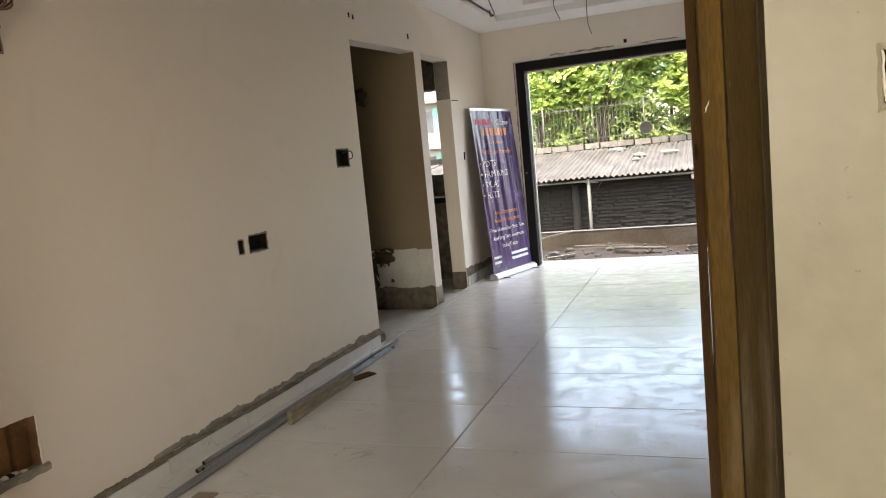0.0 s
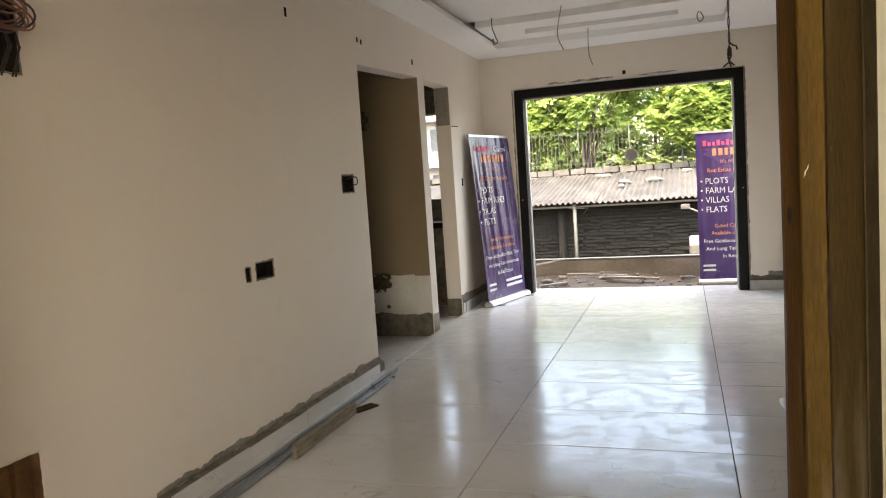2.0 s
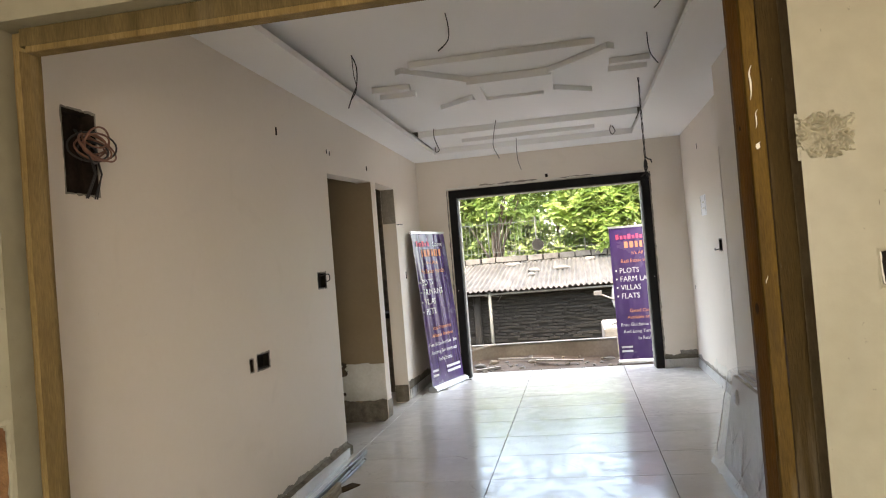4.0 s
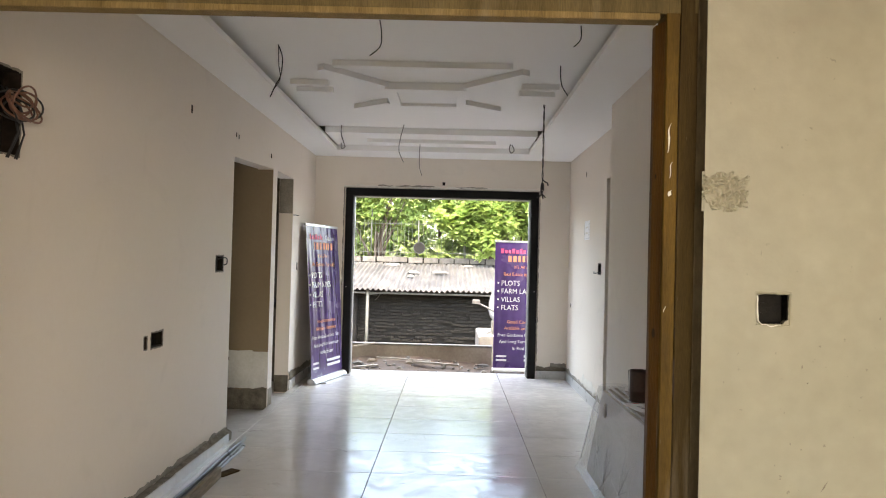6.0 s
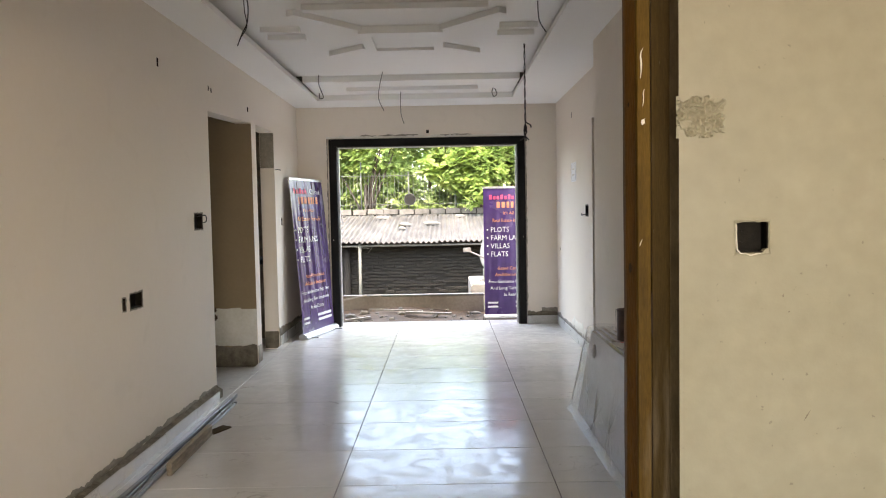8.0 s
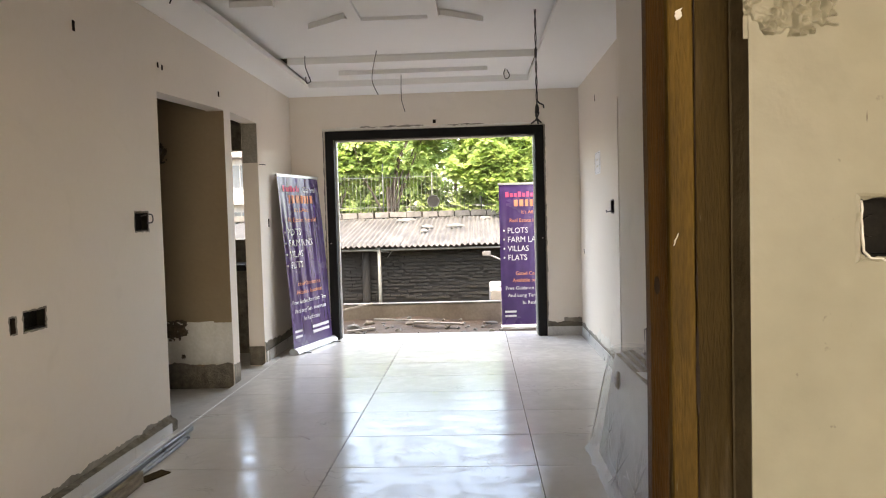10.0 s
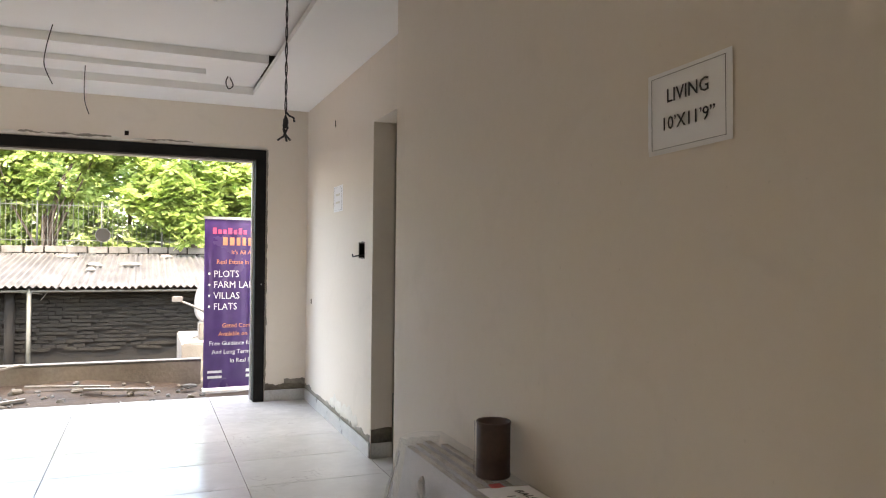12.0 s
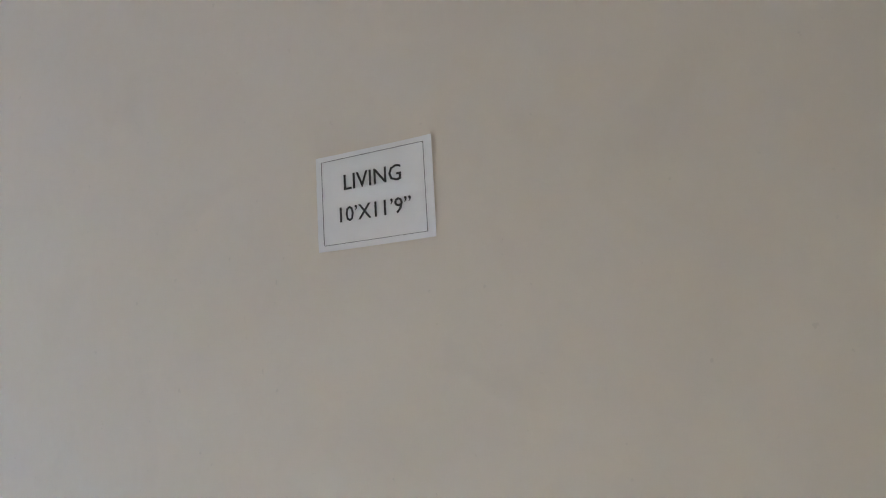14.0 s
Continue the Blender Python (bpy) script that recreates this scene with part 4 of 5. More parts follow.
# ---- roll-up banners ----
def banner(m, label, wrinkle=0.006, height=1.82, width=0.86):
    """A roll-up standee: aluminium cassette, feet, top rail, printed sheet. Local x across, z up, face towards -y."""
    t = thing("rollup_banner", label, "banner", m, "roll-up banners")
    nx, nz, vs, fs = 110, 40, [], []

    def off(x, z):
        q = x / width
        soft = math.sin(math.pi * min(1, max(0, (z - 0.1) / (height - 0.1)))) ** 0.5
        return wrinkle * soft * (math.sin(q * 31 + 2.2 * math.sin(z * 1.3)) + 0.7 * math.sin(q * 57 + 1.7 * z) + 1.3 * noise.noise((q * 6, z * 0.7, 3)))
    for j in range(nz + 1):
        for i in range(nx + 1):
            x, z = (i / nx - 0.5) * (width - 0.02), 0.056 + (height - 0.071) * j / nz
            vs.append((x, off(x, z), z))
    for j in range(nz):
        for i in range(nx):
            a = j * (nx + 1) + i
            fs.append((a, a + 1, a + nx + 2, a + nx + 1))
    part("sheet", mesh_from("sheet", vs, fs, purple, smooth=True), None, t, "glossy purple printed sheet")
    bm = bmesh.new()
    prof = [(-0.055, 0.0), (-0.058, 0.012), (-0.05, 0.036), (-0.02, 0.058), (0.03, 0.06), (0.048, 0.045), (0.05, 0.012), (0.048, 0.0)]
    ends = [[bm.verts.new((s * width / 2, y, z)) for y, z in prof] for s in (-1, 1)]
    k = len(prof)
    for i in range(k):
        bm.faces.new((ends[0][i], ends[0][(i + 1) % k], ends[1][(i + 1) % k], ends[1][i]))
    bm.faces.new(ends[0][::-1])
    bm.faces.new(ends[1])
    bmesh.ops.recalc_face_normals(bm, faces=bm.faces)
    part("cassette", bm, silver, t, "aluminium cassette")
    part("top_rail", box_bm(-width / 2, width / 2, -0.012, 0.012, height - 0.018, height + 0.008, 0.003), silver, t, "aluminium top rail")
    part("support_pole", tube_mesh("support_pole", [(0, 0.035, 0.05), (0, 0.03, height - 0.02)], 0.008, 8, silver), None, t)
    for s in (-0.33, 0.33):
        part("foot", box_bm(s - 0.012, s + 0.012, -0.14, 0.12, 0.0, 0.006, 0.001), black_metal, t, "swivelling foot")

    def cling(me):
        for v in me.vertices:
            v.co.y += off(v.co.x, v.co.z) - 0.006
        return me

    def letters(body, size, x, z, mat, align="LEFT", squeeze=1.0):
        me = text_mesh(body, size, align, 0.0002)
        me.transform(Matrix.Translation((x, 0, z)) @ Matrix.Rotation(radians(90), 4, "X") @ Matrix.Diagonal((squeeze, 1, 1, 1)))
        if wrinkle > 0.004:
            bm = bmesh.new()
            bm.from_mesh(me)
            for q in range(-26, 27):
                bmesh.ops.bisect_plane(bm, geom=bm.verts[:] + bm.edges[:] + bm.faces[:], plane_co=(q * 0.016, 0, 0), plane_no=(1, 0, 0))
            bm.to_mesh(me)
            bm.free()
        if size > 0.08:
            letter_parts(cling(me), mat, t)
        else:
            me.materials.append(mat)
            part("small_print", cling(me), None, t)["kind"] = "stuff"

    def bar(x0, x1, z0, z1, mat):
        n = max(2, int((x1 - x0) / 0.012))
        vs, fs = [], []
        for i in range(n + 1):
            x = x0 + (x1 - x0) * i / n
            vs += [(x, 0, z0), (x, 0, z1)]
        for i in range(n):
            fs.append((2 * i, 2 * i + 2, 2 * i + 3, 2 * i + 1))
        part("print_bar", cling(mesh_from("print_bar", vs, fs, mat)), None, t)
    h = height
    x = -0.34
    for wd, tall in ((0.05, 1), (0.045, 0), (0.045, 0), (0.05, 1), (0.045, 0), (0.045, 1), (0.045, 0)):
        bar(x, x + wd - 0.012, 0.907 * h, (0.942 if tall else 0.932) * h, text_red)
        x += wd + 0.004
    letters("Channel", 0.085, 0.06, 0.907 * h, text_white)
    x = -0.24
    for wd in (0.06, 0.06, 0.05, 0.05, 0.05, 0.06, 0.06, 0.06):
        bar(x, x + wd - 0.014, 0.842 * h, 0.888 * h, text_orange)
        x += wd + 0.008
    letters("It's All About", 0.058, 0.0, 0.792 * h, text_orange, "CENTER")
    letters("Real Estate in Hyderabad", 0.066, 0.0, 0.735 * h, text_orange, "CENTER", 0.9)
    for i, w in enumerate(("PLOTS", "FARM LANDS", "VILLAS", "FLATS")):
        z = (0.66 - 0.062 * i) * h
        letters("\u2022 " + w, 0.098, -0.385, z, text_white, "LEFT", 0.9)
    letters("Gated Communities", 0.062, 0.0, 0.372 * h, text_orange, "CENTER", 0.95)
    letters("Available on Instalment", 0.062, 0.0, 0.325 * h, text_orange, "CENTER", 0.95)
    letters("Free Guidance for Short Term", 0.062, 0.0, 0.272 * h, text_white, "CENTER", 0.95)
    letters("And Long Term Investments", 0.062, 0.0, 0.222 * h, text_white, "CENTER", 0.95)
    letters("In Real Estate", 0.062, 0.0, 0.172 * h, text_white, "CENTER", 0.95)
    for z in (0.115, 0.085):
        bar(-0.38, -0.24, z * h, (z + 0.014) * h, text_white)
        bar(0.0, 0.36, z * h, (z + 0.017) * h, text_white)
    return t


ang = math.degrees(math.atan2(5.966 - 5.098, 0.442 - 0.203))
banner(pose(0.30, 5.53, 0.0, -4.2, 0, ang), "wrinkled purple roll-up banner with orange print beside a wall", 0.0085, 1.815, 0.87)
banner(pose(2.74, 6.86, -0.055, -1.0, 0, 3), "smooth purple roll-up banner standing outside on the ground", 0.002, 1.78, 0.86)


# ---- outdoors: low parapet, shed, block wall, fence, trees, dish, building ----
def parapet():
    vs, fs = [], []
    n = 60
    for i in range(n + 1):
        x = -4.5 + 6.83 * i / n
        r = 0.008 * noise.noise((x * 3, 0, 0))
        vs += [(x, 7.30 + r, -0.3), (x, 7.31 + r, 0.215 + 0.006 * noise.noise((x * 6, 1, 0))), (x, 7.325, 0.226), (x, 7.43, 0.226), (x, 7.445, 0.215), (x, 7.445, -0.3)]
    for i in range(n):
        for k in range(5):
            a = i * 6 + k
            fs.append((a, a + 1, a + 7, a + 6))
    e = n * 6
    fs += [(e + 5, e + 4, e + 3, e + 2, e + 1, e), (0, 1, 2, 3, 4, 5)]
    t = tagged(part("low_parapet", mesh_from("low_parapet", vs, fs, concrete), None), "low weathered concrete parapet, its sunlit top an added strip", "parapet", kind="")
    # added strip in the lit concrete tone stands for sun on the top
    part("coping", box_bm(-4.5, 2.335, 7.305, 7.44, 0.2265, 0.238, 0.003), concrete_lit, t, "added strip standing for the sunlit top")
    return t


parapet()

E_Y, R_Y, E_Z, R_Z = 17.0, 22.2, 0.59, 1.29
S = thing("shed", "low shed of weathered bricks, eave shade in their colour, corrugated sheet roof", "shed", pose(0, 0, 0))


def corrugated(x0, x1, y0, y1, za, zb, pitch, amp, seed):
    vs, fs = [], []
    n = int((x1 - x0) / (pitch / 8))
    m = 6
    for j in range(m + 1):
        f = j / m
        for i in range(n + 1):
            x = x0 + (x1 - x0) * i / n
            z = za + (zb - za) * f + amp * math.sin(2 * math.pi * x / pitch) + 0.02 * noise.noise((x * 0.6 + seed, f * 3, 0))
            vs.append((x, y0 + (y1 - y0) * f + 0.03 * noise.noise((x * 0.9, seed, 0)), z))
    k = (m + 1) * (n + 1)
    vs += [(v[0], v[1], v[2] - 0.012) for v in vs]
    for j in range(m):
        for i in range(n):
            a = j * (n + 1) + i
            fs += [(a, a + 1, a + n + 2, a + n + 1), (k + a, k + a + n + 1, k + a + n + 2, k + a + 1)]
    for i in range(n):
        fs.append((i, k + i, k + i + 1, i + 1))
    return mesh_from("roof_sheet", vs, fs, roof_sheet, smooth=True)


for i in range(-6, 6):
    x = i * 1.6
    part("roof_sheet", corrugated(x - 0.05, x + 1.6, E_Y + 0.04 * math.sin(i * 2.3), R_Y, E_Z + (0.02 if i % 2 else 0.0), R_Z + (0.02 if i % 2 else 0.0), 0.146, 0.03, i), None, S)
part("eave_rail", tube_mesh("eave_rail", [(-9.6, E_Y + 0.15, E_Z - 0.085), (9.6, E_Y + 0.15, E_Z - 0.08)], 0.03, 8, fence_metal), None, S)
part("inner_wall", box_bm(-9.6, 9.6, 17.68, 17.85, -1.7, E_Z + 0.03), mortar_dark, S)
part("side_wall", box_bm(-9.75, -9.6, 17.0, 22.2, -1.7, 0.55), mortar_dark, S)
part("post", tube_mesh("post", [(-0.56, 17.1, -1.7), (-0.56, 17.1, E_Z - 0.02)], 0.045, 10, fence_metal), None, S)
part("drain_pipe", tube_mesh("drain_pipe", [(-0.98, 17.5, -1.7), (-0.98, 17.5, E_Z - 0.05)], 0.1, 10, mortar_dark), None, S)
for a, b in (((-0.7, 17.08, 0.48), (-0.3, 17.1, 0.45)), ((-0.35, 17.2, 0.30), (-0.2, 17.2, 0.50))):
    part("tie_wire", tube_mesh("tie_wire", [a, b], 0.008, 5, fence_metal), None, S)
rock_rnd = random.Random(7)


def stone(name, label, m, sx, sy, sz, mat, seed, cat="stone", group="loose stones"):
    bm = bmesh.new()
    bmesh.ops.create_icosphere(bm, subdivisions=2, radius=0.5)
    for v in bm.verts:
        d = 1 + 0.35 * noise.noise(v.co * 2.3 + Vector((seed, 0, 0)))
        v.co = Vector((v.co.x * sx * d, v.co.y * sy * d, max(-0.3, v.co.z * d) * sz))
    o = part(name, bm, mat)
    o.matrix_world = m
    return tagged(o, label, cat, group)


def roof_z(y):
    return E_Z + (R_Z - E_Z) * (y - E_Y) / (R_Y - E_Y)


for k, (x, y, sx, sy) in enumerate(((0.55, 20.0, 0.55, 0.5), (1.38, 20.1, 0.8, 0.35), (-0.2, 21.5, 0.9, 0.3), (2.3, 21.6, 0.7, 0.35), (0.5, 19.2, 0.4, 0.3))):
    stone("roof_weight", "pale broken block lying on a sheet roof", pose(x, y, roof_z(y) + 0.05, 0, 0, 20 * k), sx * 0.75, sy * 0.75, 0.14, concrete_lit, k * 3)

# block wall behind the shed and fence on it
BW = thing("block_wall", "rough boundary wall of grey stone blocks", "wall", pose(0, 0, 0))
part("mortar_core", box_bm(-14, 12, 22.48, 22.75, -1.7, 1.52), mortar_dark, BW)

FENCE = thing("bar_fence", "grey vertical-bar metal fence on a boundary wall", "fence", pose(0, 0, 0))
bar_me = box_bm(-0.0055, 0.0055, -0.0055, 0.0055, 0, 1.3)
bar_mesh = bpy.data.meshes.new("fence_bar")
bar_me.to_mesh(bar_mesh)
bar_me.free()
bar_mesh.materials.append(fence_metal)
for i in range(70):
    x = -5.0 + 0.13 * i
    o = part("fence_bar", bar_mesh, None, FENCE)
    o.location = (x, 22.6, 1.53)
for z in (1.70, 2.70):
    part("rail", box_bm(-5.05, 4.2, 22.59, 22.61, z, z + 0.018), fence_metal, FENCE)
for i in range(7):
    part("fence_post", tube_mesh("fence_post", [(-4.4 + 1.65 * i, 22.58, 1.5), (-4.4 + 1.65 * i, 22.58, 2.85 + (0.35 if i % 3 == 2 else 0))], 0.024, 8, fence_metal), None, FENCE)
bm = bmesh.new()
bmesh.ops.create_cone(bm, segments=28, radius1=0.21, radius2=0.21, depth=0.05, cap_ends=True)
bmesh.ops.rotate(bm, verts=bm.verts, matrix=Matrix.Rotation(radians(90), 3, "X"))
dsk = tagged(part("round_plate", bm, mortar_dark), "dark round plate fixed to a bar fence", "plate")
dsk.location = (0.6, 22.45, 1.87)
part("ring", tube_mesh("ring", [(0.2 * math.cos(a), -0.03, 0.2 * math.sin(a)) for a in [i * math.pi / 12 for i in range(25)]], 0.008, 6, fence_metal), None, dsk)


# ---- trees ----
def leaf_clump(verts, faces, c, r, n, rnd, size):
    """A rosette of broad, blunt leaves round a twig's end."""
    up = Vector((rnd.gauss(0, 0.5), rnd.gauss(-0.25, 0.5), 1)).normalized()
    a0 = rnd.random() * 6.3
    s1 = up.orthogonal().normalized()
    s2 = up.cross(s1)
    for i in range(n):
        a = a0 + i * 2 * math.pi / n + rnd.uniform(-0.25, 0.25)
        out = s1 * math.cos(a) + s2 * math.sin(a)
        d = (out + up * rnd.uniform(-0.25, 0.55)).normalized()
        ln, wd = size * rnd.uniform(0.7, 1.15), size * rnd.uniform(0.22, 0.30)
        side = d.cross(up).normalized()
        nrm = side.cross(d)
        b = c + d * 0.02
        k = len(verts)
        verts += [b, b + d * ln * 0.45 + side * wd * 0.75 + nrm * 0.015, b + d * ln * 0.8 + side * wd - nrm * 0.01, b + d * ln - nrm * 0.03,
                  b + d * ln * 0.8 - side * wd - nrm * 0.01, b + d * ln * 0.45 - side * wd * 0.75 + nrm * 0.015]
        faces += [(k, k + 1, k + 2, k + 3), (k, k + 3, k + 4, k + 5)]


def tree(x, y, z, crown, seed, label, mat, clumps, size=0.2, limbs=7):
    """crown: list of (centre x, y, z offsets, radii). Trunk and limbs taper and reach into the crown."""
    rnd = random.Random(seed)
    t = thing("tree", label, "tree", pose(x, y, z))
    h = crown[0][2]
    part("trunk", tube_mesh("trunk", [(0, 0, -0.1), (0.05, 0.02, h * 0.35), (-0.04, 0.05, h * 0.7), (0.02, 0, h)], [0.14, 0.11, 0.085, 0.05], 9, bark), None, t)
    for i in range(limbs):
        c = crown[i % len(crown)]
        e = Vector((c[0] + rnd.uniform(-.6, .6) * c[3], c[1] + rnd.uniform(-.6, .6) * c[4], c[2] + rnd.uniform(-.4, .6) * c[5]))
        s = Vector((0, 0, h * rnd.uniform(0.3, 0.8)))
        mid = s.lerp(e, 0.5) + Vector((rnd.gauss(0, .15), rnd.gauss(0, .15), 0.15))
        part("limb", tube_mesh("limb", [s, mid, e], [0.05, 0.032, 0.012], 6, bark), None, t)
    verts, faces = [], []
    for c in crown:
        for _ in range(int(clumps * c[6])):
            d = Vector((rnd.gauss(0, 1), rnd.gauss(0, 1), rnd.gauss(0, 1))).normalized() * rnd.uniform(0.45, 1.0) ** 0.6
            p = Vector((c[0] + d.x * c[3], c[1] + d.y * c[4], c[2] + d.z * c[5]))
            p += Vector((noise.noise(p * 1.7), noise.noise(p * 1.7 + Vector((9, 0, 0))), noise.noise(p * 1.7 + Vector((0, 9, 0))))) * 0.35
            if p.z + z < 0.1 - 1.5:
                continue
            leaf_clump(verts, faces, p, 0.1, rnd.randint(6, 9), rnd, size)
    part("crown", mesh_from("crown", verts, faces, mat), None, t)
    return t


LT = "broad-leaved tree with bright yellow-green leaves over a boundary wall"
tree(3.2, 23.6, -1.6, [(0.0, -0.7, 5.2, 2.0, 1.2, 1.35, 1.0), (-0.6, -1.3, 4.6, 1.45, 0.6, 0.8, 0.7), (1.9, -0.7, 4.9, 1.4, 1.0, 1.2, 0.6), (-0.25, -1.6, 3.7, 0.4, 0.35, 0.6, 0.12)], 11, LT, leaf_mat, 560, 0.27)
tree(-1.0, 23.5, -1.6, [(0, 0, 5.3, 2.1, 1.1, 1.35, 1.0), (1.4, -0.7, 6.1, 1.3, 0.8, 0.6, 0.45)], 23, LT, leaf_mat, 470, 0.25)
tree(-3.2, 23.9, -1.6, [(0.6, 0, 5.2, 1.3, 1.0, 1.4, 1.0), (1.4, -0.4, 6.1, 1.1, 0.7, 0.6, 0.4)], 31, LT, leaf_mat, 360, 0.25)
tree(7.0, 24.4, -1.6, [(0, 0, 5.2, 2.3, 1.3, 1.9, 1.0)], 37, LT, leaf_mat, 430, 0.28)
LB = "dense darker green tree standing behind a fence"
for k, (x, y, s) in enumerate(((-4.0, 28.0, 1.0), (-1.6, 27.4, 1.0), (1.2, 28.2, 1.05), (4.2, 27.4, 1.0), (7.6, 28.0, 1.05))):
    tree(x, y, -1.6, [(0, 0, 4.6 * s, 2.3, 1.3, 2.0 * s, 1.0), (0.4, -0.6, 2.6, 2.3, 0.9, 1.3, 0.5)], 50 + k, LB, leaf_back, 520, 0.3, 5)


# ---- dish on the neighbour's ledge ----
tagged(part("concrete_ledge", box_bm(2.235, 6.5, 9.6, 11.3, -1.6, 0.14, 0.02), concrete_lit), "pale sunlit concrete ledge", "ledge")
tagged(part("ledge_block", box_bm(2.48, 2.95, 10.0, 10.35, 0.14, 0.38, 0.015), concrete_lit), "square pale concrete block on a ledge", "block")


def dish():
    t = thing("satellite_dish", "white satellite dish with an arm on a concrete block", "satellite dish", pose(2.78, 10.2, 0.38))
    vs, fs = [], []
    n, m, R = 28, 7, 0.42
    for j in range(m + 1):
        r = R * j / m
        for i in range(n):
            a = 2 * math.pi * i / n
            vs.append((r * math.cos(a), -0.55 * r * r + 0.0, r * math.sin(a) * 1.1))
    k = len(vs)
    vs += [(v[0], v[1] + 0.012, v[2]) for v in vs]
    for j in range(m):
        for i in range(n):
            a, b = j * n + i, j * n + (i + 1) % n
            fs += [(a, b, b + n, a + n), (k + a, k + a + n, k + b + n, k + b)]
    for i in range(n):
        a, b = m * n + i, m * n + (i + 1) % n
        fs.append((a, b, k + b, k + a))
    o = part("reflector", mesh_from("reflector", vs, fs, dish_white, smooth=True), None, t)
    o.matrix_basis = pose(-0.02, 0, 0.40, -20, 0, -60)
    part("mast", tube_mesh("mast", [(0.06, 0.05, 0), (0.06, 0.05, 0.42)], 0.025, 8, dish_white), None, t)
    part("arm", tube_mesh("arm", [(-0.12, 0.02, 0.08), (-0.36, -0.02, 0.22), (-0.56, -0.05, 0.31)], 0.016, 6, dish_white), None, t)
    part("receiver", box_bm(-0.66, -0.52, -0.09, -0.01, 0.29, 0.37, 0.01), dish_white, t)
    part("cable", tube_mesh("cable", [(-0.12, 0.0, 0.05), (-0.1, 0, -0.05), (-0.25, 0, -0.18), (-0.46, 0, -0.27)], 0.01, 6, dish_white), None, t)
    return t


dish()


# ---- neighbouring block seen through the kitchen window ----
def block_of_flats():
    t = thing("apartment_building", "white apartment block with dark windows and green panels", "building", pose(-17, 46, -1.6))
    part("wall", box_bm(-7, 7, 0, 9, 0, 10.4), building_white, t)
    part("roof", box_bm(-7.3, 7.3, -0.3, 9.3, 10.4, 10.7), concrete_lit, t)
    for fl in range(3):
        part("balcony_band", box_bm(-7.1, 7.1, -0.9, -0.002, 1.0 + 3.1 * fl, 1.9 + 3.1 * fl), building_white, t)
        for i in range(6):
            x = -5.8 + 2.3 * i
            w = part("window", box_bm(x - 0.65, x + 0.65, -0.02, 0.06, 2.1 + 3.1 * fl, 3.6 + 3.1 * fl), window_dark, t)
            part("window_frame", box_bm(x - 0.03, x + 0.03, -0.06, -0.021, 2.1 + 3.1 * fl, 3.6 + 3.1 * fl), building_white, w)
            part("green_panel", box_bm(x + 0.75, x + 1.15, -0.12, -0.002, 2.0 + 3.1 * fl, 3.8 + 3.1 * fl), green_panel, t)
    return t


block_of_flats()


# ---- loose stuff on the soil ----
def plank(name, label, m, l, w, h, mat, cat="plank", group="scattered planks"):
    bm = box_bm(-l / 2, l / 2, -w / 2, w / 2, 0, h, 0.002)
    o = part(name, bm, mat)
    for v in o.data.vertices:
        v.co.z += 0.006 * noise.noise(v.co * 3)
    o.matrix_world = m
    return tagged(o, label, cat, group)


pale_wood = material("pale_batten", (0.22, 0.19, 0.155), (0.32, 0.285, 0.235), 9, 0.8, 0.2)
plank("batten", "pale weathered batten lying on bare soil", pose(1.55, 6.78, 0.035, 0, 2, -7), 0.62, 0.05, 0.025, pale_wood)
plank("batten", "pale weathered batten lying on bare soil", pose(1.10, 6.92, 0.065, 0, 1, -9), 0.75, 0.035, 0.02, pale_wood)
plank("batten", "pale weathered batten lying on bare soil", pose(0.62, 6.62, 0.0, 0, -3, 14), 0.34, 0.05, 0.02, pale_wood)
plank("batten", "pale batten leaning against a low parapet", pose(0.47, 7.25, 0.2, 0, -9, 18), 0.42, 0.025, 0.02, pale_wood)
for k in range(60):
    x, y = rock_rnd.uniform(0.35, 2.6), rock_rnd.uniform(6.42, 7.2)
    s = rock_rnd.uniform(0.015, 0.045) * (1.6 if k % 9 == 0 else 1)
    stone("rubble", "small piece of rubble on bare soil", pose(x, y, -0.03 + 0.13 * max(0, 1 - abs(x - 1.1) / 1.3) * (y - 6.3), 0, 0, 40 * k), s * 1.5, s, s, concrete_lit if k % 3 else concrete, k, "rubble", "rubble")
stone("rubble", "dark lump of broken concrete on bare soil", pose(0.66, 6.98, 0.03), 0.14, 0.1, 0.08, concrete, 77, "rubble", "rubble")
stone("rubble", "pale broken stone on bare soil", pose(0.50, 6.8, 0.02), 0.16, 0.1, 0.07, concrete_lit, 78, "rubble", "rubble")
stone("rubble", "pale broken stone beside a banner", pose(2.2, 7.05, 0.0), 0.16, 0.07, 0.05, concrete_lit, 79, "rubble", "rubble")


# ---- along the left wall: skirting, mortar, conduits, plank ----
skirt_tile = tile_material("skirting_marble")
wall_left_skirt = tagged(new("skirting_left"), "grey-white skirting tiles at the foot of a wall", "skirting", kind="structure")
for ya, yb in ((DOOR_B, -0.36), (-0.36, 0.23), (0.23, 0.82), (0.82, 1.41), (1.41, 1.98), (1.98, 2.49)):
    part("skirting_tile", box_bm(0.046, 0.056, ya + 0.0012, yb - 0.0012, 0, 0.067 + 0.003 * math.sin(ya * 5), 0.0015), skirt_tile, wall_left_skirt)


